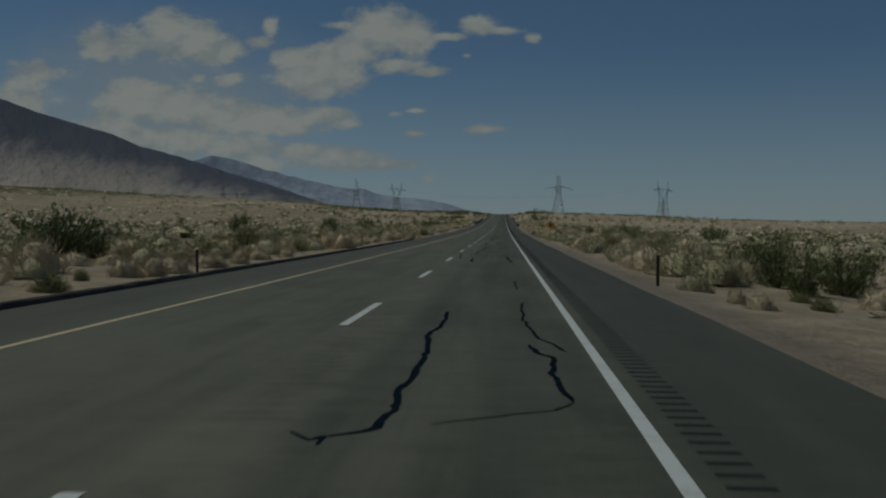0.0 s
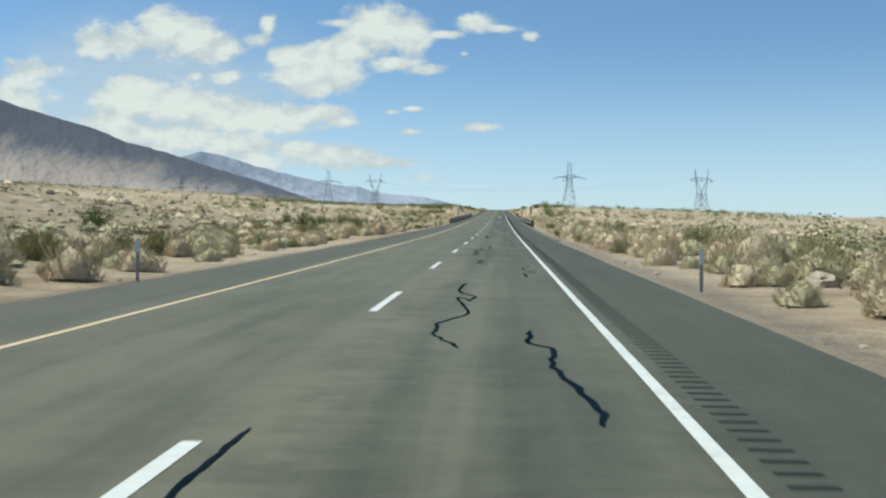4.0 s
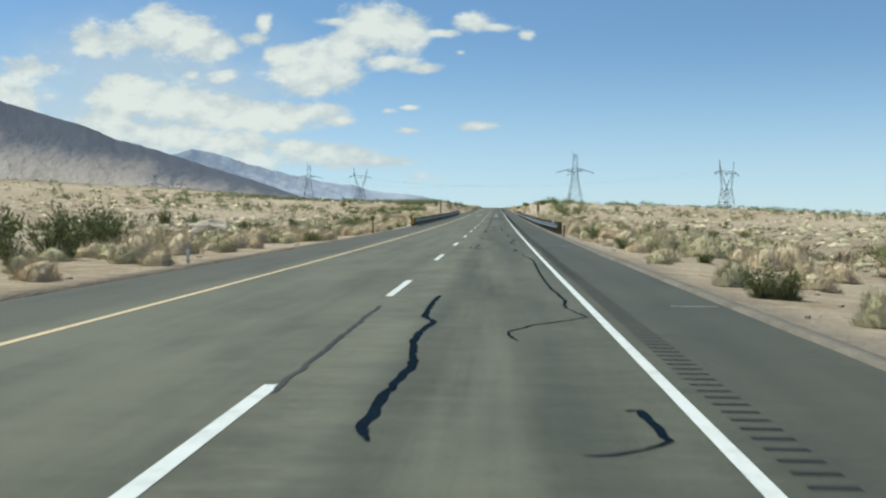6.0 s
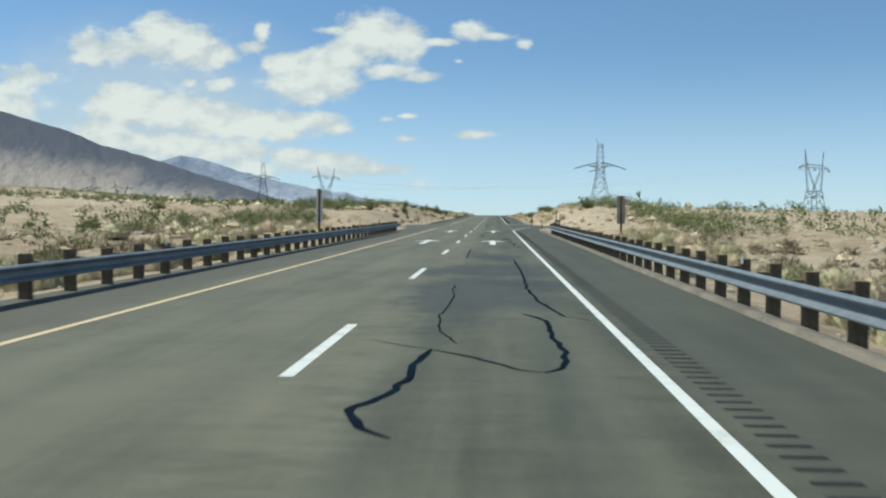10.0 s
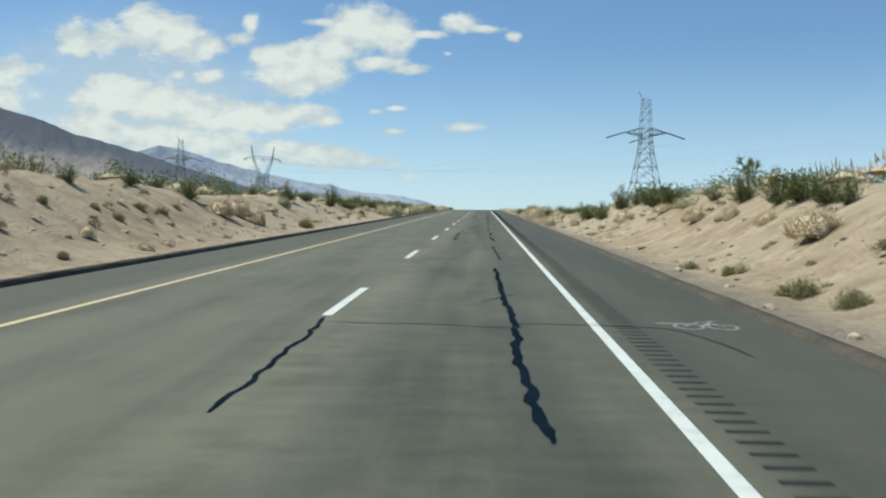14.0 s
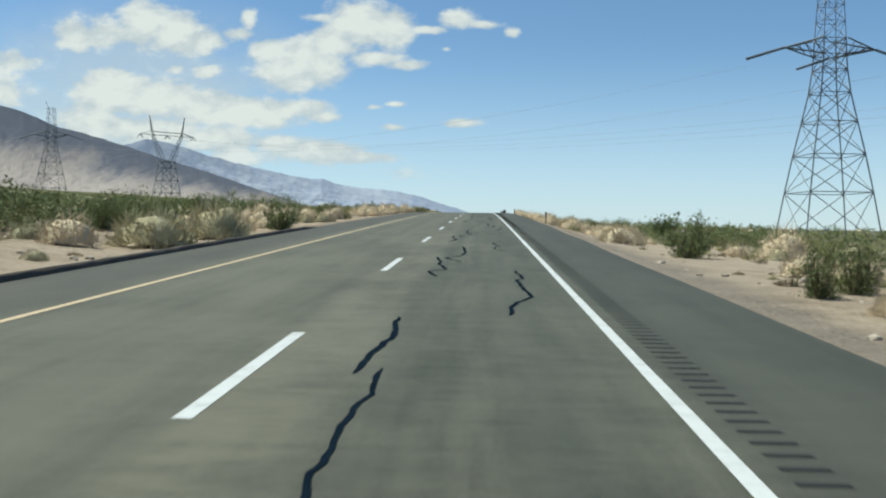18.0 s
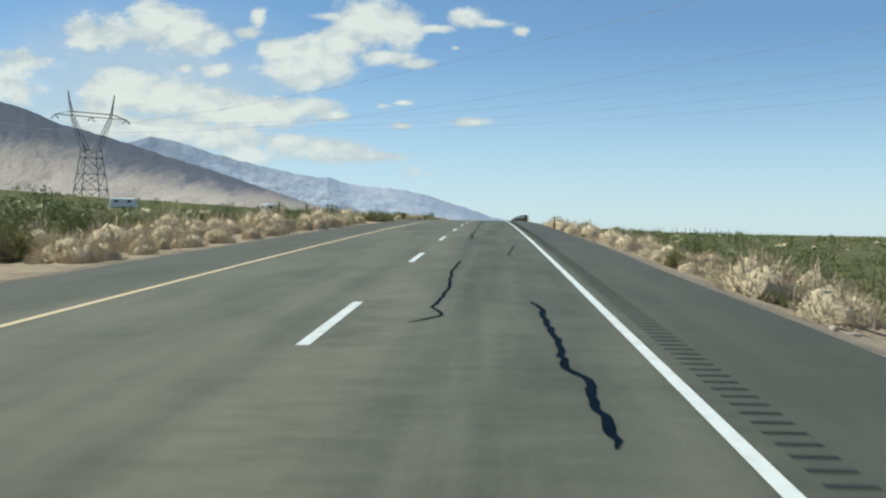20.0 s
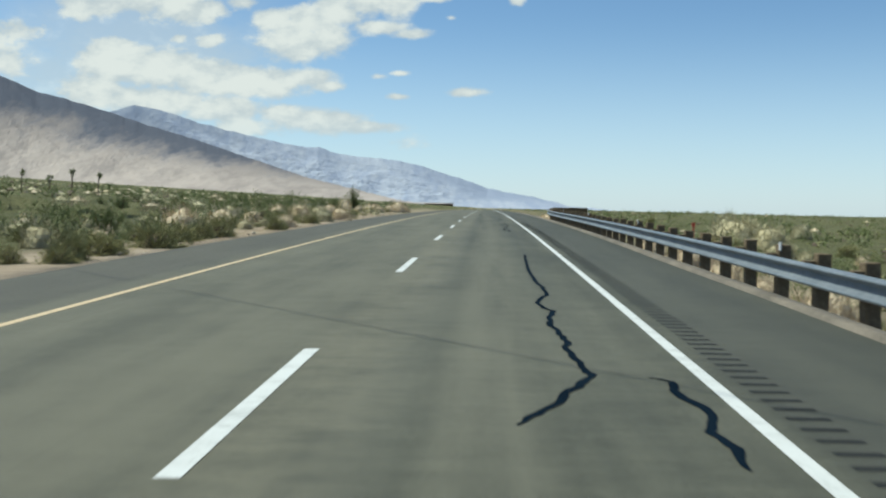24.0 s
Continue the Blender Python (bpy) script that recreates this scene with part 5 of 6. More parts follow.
for kind_name, (leaf_mat, n_stem, n_blade, high, wide, size, droop, bare, label) in KINDS.items():
    BUSH[kind_name] = []
    for v in range(4):
        vs, fs, ix = shrub_arrays(11 * v + len(kind_name), n_stem, n_blade, high * (0.85 + 0.15 * v), wide, size, droop, bare)
        if kind_name == "creosote_bush":
            cv, cf, ci = broom_arrays(40 + v, 2, high * 0.62, wide * 0.8, 380, 0.014, 0.30, 0.5, 2.0)
        else:
            pale = kind_name in ("rabbitbrush", "sagebrush")
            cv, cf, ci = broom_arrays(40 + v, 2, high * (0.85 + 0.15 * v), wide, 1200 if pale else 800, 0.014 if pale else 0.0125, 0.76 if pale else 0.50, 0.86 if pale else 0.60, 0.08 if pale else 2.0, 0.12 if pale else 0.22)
        fs.extend(tuple(p + len(vs) for p in f) for f in cf)
        vs.extend(p + Vector((0, 0, 0.1 if kind_name == "creosote_bush" else 0.0)) for p in cv)
        ix.extend(ci)
        BUSH[kind_name].append((vs, fs, ix))


def split_mesh(v, f, i, which, name, mat):
    """The faces of one material as a mesh of their own."""
    keep = [face for face, m in zip(f, i) if m == which]
    used = sorted({p for face in keep for p in face})
    place = {p: q for q, p in enumerate(used)}
    return from_arrays(name, [v[p] for p in used], [[place[p] for p in face] for face in keep], mat, smooth=True)


BUSH_MESH = {k: [(split_mesh(v, f, i, 1, "stem", STEM_AND_SHADE), split_mesh(v, f, i, 0, "foliage", KINDS[k][0])) for v, f, i in lot] for k, lot in BUSH.items()}
def clump_arrays(seed, clumps, leaves, tall, wide, size):
    """A leafy bush seen from some way off: loose clumps of small three-sided leaves round the ends of a few leaning stems."""
    rnd = random.Random(seed)
    verts, faces, idx = [], [], []
    for c in range(clumps):
        az, out = rnd.uniform(0, math.tau), rnd.random() ** 0.55
        top = Vector((math.cos(az) * out * wide, math.sin(az) * out * wide, tall * (1 - 0.45 * out * out) * rnd.uniform(0.22, 0.86)))
        k = len(verts)
        side = Vector((-math.sin(az), math.cos(az), 0)) * 0.02
        verts.extend((-side, side, top))
        faces.append((k, k + 1, k + 2))
        idx.append(1)
        loose = rnd.uniform(0.14, 0.21) * wide
        for _ in range(leaves):
            p = top + Vector((rnd.gauss(0, 1) * loose, rnd.gauss(0, 1) * loose, rnd.gauss(0, 0.85) * loose))
            p.z = max(p.z, 0.05)
            a = Vector((rnd.gauss(0, 1), rnd.gauss(0, 1), rnd.gauss(0.3, 1))).normalized() * size * rnd.uniform(0.6, 1.3)
            w = a.cross(Vector((rnd.gauss(0, 1), rnd.gauss(0, 1), rnd.gauss(0, 1)))).normalized() * size * rnd.uniform(0.3, 0.5)
            k = len(verts)
            verts.extend((p - a - w, p - a + w, p + a))
            faces.append((k, k + 1, k + 2))
            idx.append(0)
    return verts, faces, idx


def heart(k):
    """The inner mound: its size, where the blades spring from it, how high its painted gap shade reaches and how uneven
    it is. The two pale kinds are leafy, rounded puffs.
    """
    return (0.76, 0.86, 0.08, 0.12) if k in ("rabbitbrush", "sagebrush") else (0.50, 0.60, 2.0, 0.22)


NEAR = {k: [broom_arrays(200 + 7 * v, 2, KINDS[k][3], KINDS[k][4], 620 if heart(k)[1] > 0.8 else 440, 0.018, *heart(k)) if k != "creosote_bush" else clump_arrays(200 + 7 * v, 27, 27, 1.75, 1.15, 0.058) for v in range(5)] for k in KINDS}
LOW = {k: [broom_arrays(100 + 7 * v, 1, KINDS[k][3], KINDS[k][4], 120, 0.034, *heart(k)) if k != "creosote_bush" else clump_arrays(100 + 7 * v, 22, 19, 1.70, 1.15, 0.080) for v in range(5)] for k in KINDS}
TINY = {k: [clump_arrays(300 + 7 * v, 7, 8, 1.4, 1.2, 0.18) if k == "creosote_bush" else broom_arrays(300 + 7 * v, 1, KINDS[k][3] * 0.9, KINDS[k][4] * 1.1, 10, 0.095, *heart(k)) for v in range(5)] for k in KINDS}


def choose_kind(x, y, r):
    """Which bush grows here, by the stretch of road and the distance from it."""
    side = x - 2.45 if x > 0 else -10.3 - x
    if y < 235:
        edge = (("rabbitbrush", 0.45), ("sagebrush", 0.85), ("scrub_bush", 1.0))
        deep = (("sagebrush", 0.36), ("scrub_bush", 0.54), ("creosote_bush", 0.62), ("rabbitbrush", 0.80), ("burrobush", 1.0))
    elif y < 420:
        edge = (("sagebrush", 0.5), ("rabbitbrush", 0.85), ("scrub_bush", 1.0))
        deep = (("rabbitbrush", 0.24), ("sagebrush", 0.40), ("creosote_bush", 0.44), ("scrub_bush", 0.56), ("burrobush", 1.0))
    elif y < 620:
        edge = (("rabbitbrush", 0.8), ("sagebrush", 1.0))
        deep = (("creosote_bush", 0.66), ("rabbitbrush", 0.78), ("sagebrush", 0.90), ("scrub_bush", 1.0))
    elif y < 730 and x < 0:
        edge = (("rabbitbrush", 0.70), ("sagebrush", 0.92), ("scrub_bush", 1.0))
        deep = (("creosote_bush", 0.74), ("scrub_bush", 0.90), ("rabbitbrush", 1.0))
    elif y > 775 and x < 0:
        edge = (("scrub_bush", 0.34), ("creosote_bush", 0.46), ("sagebrush", 0.72), ("rabbitbrush", 1.0))
        deep = (("scrub_bush", 0.50), ("creosote_bush", 0.76), ("sagebrush", 0.92), ("rabbitbrush", 1.0))
    else:
        edge = (("rabbitbrush", 0.80), ("sagebrush", 0.92), ("scrub_bush", 1.0))
        deep = (("scrub_bush", 0.58), ("creosote_bush", 0.96), ("rabbitbrush", 1.0))
    for name, upto in (edge if side < ((9 if y < 420 else 5.5) if y < 420 or y > 620 else 9) else deep):
        if r < upto:
            return name
    return "sagebrush"


def clearance(x, y):
    """Bare ground: True where nothing grows."""
    side = x - 2.45 if x > 0 else -10.3 - x
    if 822 < y < 866 and 0 < x < 13 + 3 * noise.noise((y * 0.2, 3, 1)):
        return True
    if side < (1.0 if y > 775 and x < 0 else 1.5) + 0.5 * noise.noise((x * 0.3, y * 0.1, 6)):
        return True
    return abs(y - 474) < 12 and side < 70


def density(x, y):
    side = x - 2.45 if x > 0 else -10.3 - x
    d = 1.0 + 0.7 * noise.noise((x * 0.07, y * 0.07, 21))
    if 430 < y < 680 and (x < 0 or y < 600):
        d *= 0.22 if side < 5.5 else (0.45 if side < 8 else 0.85)
    elif 250 < y < 430:
        d *= 0.8
    elif y < 235:
        d *= 1.25
    elif 600 < y < 720 and x > 0 and side < 12:
        d *= 0.55
    elif y > 640:
        d *= 1.05 if side < 6 else 2.3
    return d


def plant(k, shape, m):
    """One bush as a thing: its twigs with the shade-coloured mound faces, and its leaves."""
    x, y, z, s, turn, tall = m
    ob = new(k)
    ob.location, ob.scale, ob.rotation_euler = (x, y, z), (s, s, s * tall), (0, 0, turn)
    tagged(ob, KINDS[k][8], "shrub", k.replace("_", " ") + " along the road")
    part("stem", BUSH_MESH[k][shape][0], STEM_AND_SHADE, ob)
    part("foliage", BUSH_MESH[k][shape][1], KINDS[k][0], ob)
    return ob


PLANTED = {j: [] for j in range(-5, 400)}


def grow(k, *places):
    """Single bushes that stand out: across, along, height."""
    for x, y, tall in places:
        n = sum(map(len, PLANTED.values()))
        PLANTED[int(y // 6)].append((x, y))
        shape = n % 4
        s = tall / (KINDS[k][3] * (0.85 + 0.15 * shape))
        plant(k, shape, (x, y, ground_z(x, y) - 0.04, s * (1.12 if tall < 1.2 else 1.0), n * 1.7, 1.0 if tall > 1.2 else 0.9))


def near_planted(x, y):
    return any(abs(a - x) < 1.3 and abs(b - y) < 2.6 for j in (-1, 0, 1) for a, b in PLANTED[int(y // 6) + j])


grow("creosote_bush", (-18.3, 37.0, 2.3), (-26.6, 64.5, 1.6), (-17.5, 38.8, 1.7), (-38.8, 139.2, 2.3), (-21.9, 118.5, 2.0), (-22.0, 147.0, 2.2), (7.3, 30.5, 1.6), (7.3, 28.0, 1.4), (8.6, 38.6, 1.7), (8.9, 29.4, 1.7), (12.7, 114.9, 2.2), (9.9, 70.8, 0.9), (20.7, 105.2, 2.3))
grow("scrub_bush", (-29.3, 88.0, 1.2), (-23.8, 65.6, 1.1), (-12.7, 26.2, 0.4), (-11.8, 22.3, 0.5), (6.7, 26.1, 0.4), (5.9, 21.8, 0.4), (13.2, 167.7, 1.4), (14.7, 148.0, 1.4))
grow("sagebrush", (-21.5, 85.6, 1.7), (-20.6, 71.0, 1.0), (-25.3, 78.2, 0.9), (-18.2, 82.8, 1.2), (-16.0, 93.4, 1.3), (-15.2, 112.4, 1.6), (-18.7, 36.1, 1.0), (5.2, 35.1, 1.4), (5.4, 29.9, 1.0), (4.0, 26.4, 0.6), (4.9, 53.1, 0.9), (4.9, 67.1, 1.0), (5.2, 90.6, 1.0))
grow("rabbitbrush", (-12.4, 28.7, 0.7), (-11.9, 29.6, 0.7), (-12.0, 31.5, 0.7), (-12.0, 35.6, 0.6), (-11.8, 36.0, 0.6), (-11.8, 39.6, 0.7), (-12.1, 44.0, 0.6), (-12.0, 49.0, 0.5), (-12.4, 76.6, 0.7), (4.0, 21.7, 0.4), (4.6, 43.1, 0.7), (4.2, 20.4, 0.4))
grow("creosote_bush", (-50.7, 189.3, 2.3), (-21.3, 125.7, 1.5), (-37.0, 205.1, 2.2), (-30.1, 213.7, 2.2), (13.1, 131.7, 1.8), (14.1, 129.6, 1.8))
grow("sagebrush", (-15.9, 103.1, 1.8), (-14.3, 101.1, 1.3), (-13.0, 110.5, 1.7), (-14.7, 113.8, 1.2), (-12.5, 116.1, 1.3), (-13.4, 166.3, 1.2), (-14.1, 97.7, 1.1), (3.9, 127.8, 0.8), (4.0, 126.2, 0.9), (4.0, 118.6, 0.6), (4.5, 112.0, 0.9), (4.7, 105.8, 0.7), (4.5, 107.4, 1.0), (4.8, 99.8, 0.8), (4.5, 100.7, 0.7), (6.0, 97.5, 0.6), (5.4, 93.0, 0.7), (3.7, 138.9, 0.7))
grow("rabbitbrush", (-12.0, 116.8, 1.0), (-14.2, 119.6, 0.9), (-11.2, 118.9, 0.5), (-11.6, 140.3, 0.9), (-15.6, 112.7, 0.7), (-11.2, 106.3, 0.5), (-11.2, 106.7, 0.6), (5.5, 98.2, 0.5), (4.5, 116.4, 0.6))
grow("scrub_bush", (-16.1, 166.9, 1.2), (-19.5, 118.4, 1.2), (3.7, 155.1, 0.7), (12.0, 157.0, 0.7), (14.4, 150.1, 0.7), (11.8, 145.6, 0.6))
grow("creosote_bush", (3.9, 236.1, 0.8), (4.3, 235.9, 0.7), (5.5, 261.2, 0.6), (6.2, 253.4, 0.5), (-18.5, 255.7, 2.2), (-17.0, 249.5, 2.0), (-15.3, 243.1, 1.2), (-21.0, 252.0, 2.3), (-20.0, 262.0, 2.0), (-24.0, 258.0, 2.2), (-19.5, 247.0, 1.7), (-30.9, 312.9, 1.2))
grow("rabbitbrush", (8.8, 246.5, 0.7), (7.8, 246.8, 0.6), (4.9, 243.5, 0.5), (6.9, 242.4, 0.6), (-11.4, 243.9, 0.6), (-11.6, 236.7, 0.4), (-12.1, 258.6, 0.6), (-16.3, 286.1, 1.0), (-11.8, 237.1, 0.6))
grow("sagebrush", (-12.8, 245.0, 0.6), (-12.3, 254.5, 0.7))
grow("rabbitbrush", (-12.0, 272.3, 1.0), (-11.2, 271.9, 0.7), (-18.3, 306.0, 1.4), (-13.1, 292.2, 1.0), (-12.1, 291.1, 0.8), (-11.4, 295.1, 0.6), (-11.2, 300.2, 0.5), (4.4, 276.8, 0.4), (4.7, 273.6, 0.4), (4.1, 278.5, 0.3), (3.9, 281.0, 0.3), (4.9, 277.5, 0.3), (13.5, 300.7, 0.8))
grow("scrub_bush", (-11.8, 270.8, 0.7), (-11.2, 304.7, 0.5), (7.7, 293.5, 0.5), (25.9, 328.8, 0.8), (15.2, 324.5, 0.6))
grow("creosote_bush", (-43.6, 340.5, 2.3), (-38.6, 336.7, 1.9), (-24.1, 305.9, 1.7), (-16.6, 317.9, 2.0), (-17.4, 354.6, 1.4), (-28.6, 347.1, 1.3), (-23.1, 380.5, 1.1), (6.2, 298.9, 1.1), (5.8, 293.0, 0.8), (8.8, 291.6, 1.1), (10.8, 295.7, 0.5), (5.3, 270.8, 0.8), (33.4, 371.9, 1.4), (22.8, 346.1, 1.0), (22.4, 328.7, 0.9))
grow("sagebrush", (-15.9, 293.8, 1.8), (-16.7, 292.8, 1.5), (-11.8, 289.1, 0.5), (-16.9, 290.8, 1.0), (10.8, 315.1, 0.5), (6.5, 275.6, 0.6))
grow("creosote_bush", (-23.3, 389.7, 1.3), (-26.7, 394.7, 1.0), (-29.1, 385.2, 1.1), (-26.9, 436.9, 1.3), (-17.8, 404.1, 0.9))
grow("scrub_bush", (-32.9, 433.2, 0.8), (-41.3, 473.4, 1.1), (-26.9, 446.8, 0.7), (-12.0, 343.2, 0.3))
grow("sagebrush", (-22.4, 410.8, 0.7), (-11.8, 347.4, 0.4))
grow("creosote_bush", (-15.3, 545.4, 1.2), (-16.3, 533.8, 0.7), (-16.4, 540.5, 0.6), (-16.9, 545.4, 0.6), (-16.4, 575.1, 1.5), (-15.2, 588.3, 1.9), (-15.7, 578.6, 0.9), (-16.0, 611.6, 1.2), (-14.3, 623.3, 1.2), (-18.9, 573.7, 0.8), (8.2, 556.1, 1.5), (6.3, 564.8, 1.3), (7.8, 566.5, 1.6), (8.3, 563.1, 1.2), (7.4, 545.8, 1.1), (7.6, 538.2, 0.6), (7.2, 532.6, 1.2), (7.4, 529.1, 1.1), (7.6, 527.8, 1.0), (7.8, 526.0, 0.9), (7.6, 524.0, 0.7), (8.6, 627.6, 1.3), (5.9, 569.6, 1.1))
grow("rabbitbrush", (-14.0, 546.3, 0.8), (-14.1, 549.8, 1.0), (-13.2, 550.5, 0.7), (-11.8, 528.9, 0.3), (6.3, 554.6, 0.7), (6.3, 535.7, 0.6), (6.5, 531.1, 0.5), (6.2, 521.7, 0.7), (4.0, 605.9, 1.4), (3.4, 573.8, 0.8), (4.8, 567.7, 0.6), (6.9, 545.4, 0.5), (6.6, 527.4, 0.4))
grow("scrub_bush", (-12.1, 558.4, 0.7), (-12.1, 523.5, 0.3), (-14.4, 535.7, 0.3), (-14.5, 540.5, 0.3), (-14.6, 531.9, 0.3), (-15.0, 528.8, 0.3), (-14.0, 537.2, 0.3), (-13.9, 532.2, 0.3), (3.8, 524.1, 0.3), (4.1, 521.5, 0.3), (4.1, 516.9, 0.3), (4.2, 516.3, 0.4), (4.3, 514.3, 0.4))
grow("sagebrush", (-15.5, 568.6, 0.8), (7.0, 541.3, 0.6))
grow("sagebrush", (-11.7, 609.7, 1.6), (-13.0, 612.5, 1.4), (-12.5, 621.1, 0.8), (-11.8, 644.7, 1.3), (-16.0, 611.1, 0.5), (-15.9, 607.2, 0.4), (3.7, 595.9, 1.0), (3.7, 593.2, 0.5), (5.1, 640.2, 1.2))
grow("creosote_bush", (-13.5, 622.2, 1.2), (-14.5, 649.5, 1.2), (-14.6, 597.2, 0.9), (-14.9, 596.2, 0.9), (-16.4, 603.2, 0.8), (-16.7, 606.2, 0.7), (-17.6, 611.3, 0.8), (-16.7, 610.9, 1.0), (-17.1, 614.8, 0.8), (-15.5, 613.5, 0.8), (-15.7, 617.5, 0.7), (-15.6, 641.5, 0.8), (-18.4, 699.6, 1.4), (8.1, 624.5, 1.1), (9.0, 622.5, 1.1), (6.7, 626.9, 0.8), (5.3, 655.7, 1.2), (4.3, 654.6, 0.9), (17.6, 632.7, 1.0), (9.0, 601.4, 0.5), (8.2, 596.0, 0.3), (11.3, 602.2, 0.5))
grow("rabbitbrush", (-11.6, 637.4, 1.0), (-15.3, 602.7, 0.5), (-14.4, 608.7, 0.5), (-15.0, 614.2, 0.4), (3.4, 589.0, 0.5), (3.8, 587.5, 0.5), (6.2, 638.4, 0.9), (4.7, 607.7, 0.5), (7.2, 609.1, 0.5), (6.7, 597.7, 0.3))
grow("scrub_bush", (-13.5, 597.3, 0.5), (-13.0, 610.1, 0.3), (7.0, 593.5, 0.3), (5.6, 587.8, 0.3))
grow("sagebrush", (-11.4, 642.1, 1.1), (-11.7, 649.8, 0.9), (-11.8, 668.0, 1.4), (-11.6, 674.9, 1.6), (-14.2, 648.7, 0.5), (5.3, 645.9, 1.3), (5.8, 645.6, 1.6), (6.8, 646.6, 0.9), (7.6, 634.4, 0.5), (7.3, 629.4, 0.3), (6.5, 639.9, 0.5), (6.3, 641.8, 0.4))
grow("rabbitbrush", (-13.1, 632.2, 0.7), (-13.2, 627.6, 0.8), (-12.0, 628.1, 0.6), (-11.6, 637.0, 0.4), (-11.6, 633.0, 0.4), (4.1, 634.0, 0.3), (3.7, 632.7, 0.3), (3.8, 628.8, 0.4), (3.7, 627.9, 0.3), (4.1, 624.3, 0.3), (6.4, 635.5, 0.6), (7.1, 626.8, 0.3), (4.5, 651.8, 0.5), (3.8, 618.9, 0.3), (4.4, 679.8, 1.0))
grow("creosote_bush", (-14.8, 643.1, 0.7), (-14.4, 645.7, 1.3), (-15.3, 656.6, 1.2), (-16.8, 677.3, 1.4), (-16.1, 641.7, 1.0), (-17.1, 641.3, 1.0), (-16.3, 636.6, 1.1), (-17.0, 636.0, 1.3), (-16.6, 645.7, 1.0), (-16.4, 656.3, 0.9), (-15.9, 692.2, 1.0), (-11.4, 685.9, 1.3), (-18.1, 690.9, 1.5), (-22.8, 696.4, 1.3), (6.3, 674.1, 1.5), (15.8, 733.8, 2.3), (4.7, 667.8, 1.2), (7.3, 635.5, 0.9), (7.8, 638.7, 0.8), (7.2, 630.0, 0.5), (8.8, 633.1, 0.4), (12.0, 648.5, 0.6), (13.2, 643.7, 0.7))
grow("scrub_bush", (-13.1, 640.4, 0.4), (4.5, 623.3, 0.3), (5.9, 623.1, 0.3), (4.0, 622.9, 0.3))
grow("rabbitbrush", (-12.5, 731.7, 0.9), (-11.6, 730.6, 0.6), (-11.4, 731.7, 0.6), (-12.0, 736.0, 0.7), (-11.6, 739.1, 0.6), (-11.4, 742.4, 0.7), (-11.2, 746.5, 0.6), (-12.0, 751.9, 0.8), (-11.8, 752.3, 0.8), (-11.8, 770.9, 0.9), (-11.6, 782.2, 0.8), (-12.0, 737.9, 0.5), (-11.4, 734.4, 0.4), (-11.2, 750.1, 0.6))
grow("sagebrush", (-11.6, 759.5, 0.7), (-12.0, 765.9, 0.7), (-19.4, 775.9, 1.2), (-18.0, 775.7, 1.2))
grow("creosote_bush", (-18.7, 765.3, 1.0), (-17.9, 788.0, 0.7))
grow("scrub_bush", (-19.7, 750.0, 1.1), (-20.7, 755.9, 1.2), (-18.3, 753.2, 1.0), (-19.2, 760.0, 1.2), (-21.0, 748.2, 1.2), (-14.9, 733.6, 1.1))
grow("rabbitbrush", (-11.8, 760.1, 0.5), (-11.2, 762.3, 0.8), (-11.8, 763.0, 0.8), (-11.4, 766.8, 1.0), (-11.6, 765.9, 0.8), (-11.4, 759.2, 0.6), (-12.0, 761.9, 0.4), (-12.0, 780.6, 0.6), (-11.8, 784.6, 0.5), (-11.8, 761.5, 0.5), (-11.4, 772.2, 0.7))
grow("sagebrush", (-11.8, 776.5, 0.9))
grow("rabbitbrush", (14.8, 881.2, 1.5), (12.7, 845.3, 1.5), (10.9, 817.8, 1.0), (8.6, 794.9, 0.8), (9.0, 791.7, 0.8), (6.6, 815.0, 0.85), (7.6, 811.5, 0.8), (6.2, 806.5, 0.7), (7.4, 803.0, 0.75), (11.0, 841.0, 1.0), (10.2, 838.0, 0.9), (8.4, 862.0, 0.8), (10.3, 786.7, 1.3), (10.6, 785.0, 1.5), (6.5, 759.4, 0.9), (7.3, 761.2, 0.6), (7.4, 759.8, 0.6), (8.4, 758.4, 0.8), (9.0, 758.7, 0.7), (10.2, 760.6, 0.7), (9.3, 757.2, 0.5), (13.7, 778.3, 0.6))
grow("scrub_bush", (9.3, 787.2, 1.2), (11.9, 788.9, 0.9), (9.8, 766.2, 0.8), (11.6, 761.6, 0.6), (19.1, 783.6, 0.8))
grow("scrub_bush", (-12.0, 793.3, 1.0), (-11.2, 794.0, 1.0), (-12.0, 795.5, 1.0), (-11.8, 797.1, 1.0), (-11.4, 799.1, 1.0), (-11.2, 800.3, 0.8), (-11.6, 792.7, 0.8), (-14.7, 819.5, 0.7), (-13.4, 819.8, 0.7), (-13.1, 811.6, 0.6))
grow("rabbitbrush", (-11.6, 806.9, 0.5), (-11.2, 795.6, 0.3), (-12.0, 825.2, 0.7), (-11.8, 834.9, 0.7), (-12.3, 861.2, 0.9), (-11.6, 844.7, 0.8))
grow("sagebrush", (-11.4, 804.3, 0.5), (-11.2, 809.7, 0.4), (-12.0, 806.1, 0.4))
grow("creosote_bush", (-11.8, 820.1, 1.2), (-12.3, 821.1, 1.1), (-16.8, 821.1, 0.8))
grow("rabbitbrush", (-11.2, 829.1, 0.7), (-11.8, 828.8, 0.6), (-11.4, 829.9, 0.6), (-11.6, 838.1, 0.6), (-11.2, 845.3, 0.6))
grow("sagebrush", (-11.8, 837.0, 0.5), (-11.6, 843.5, 0.5), (-11.4, 828.3, 0.6))
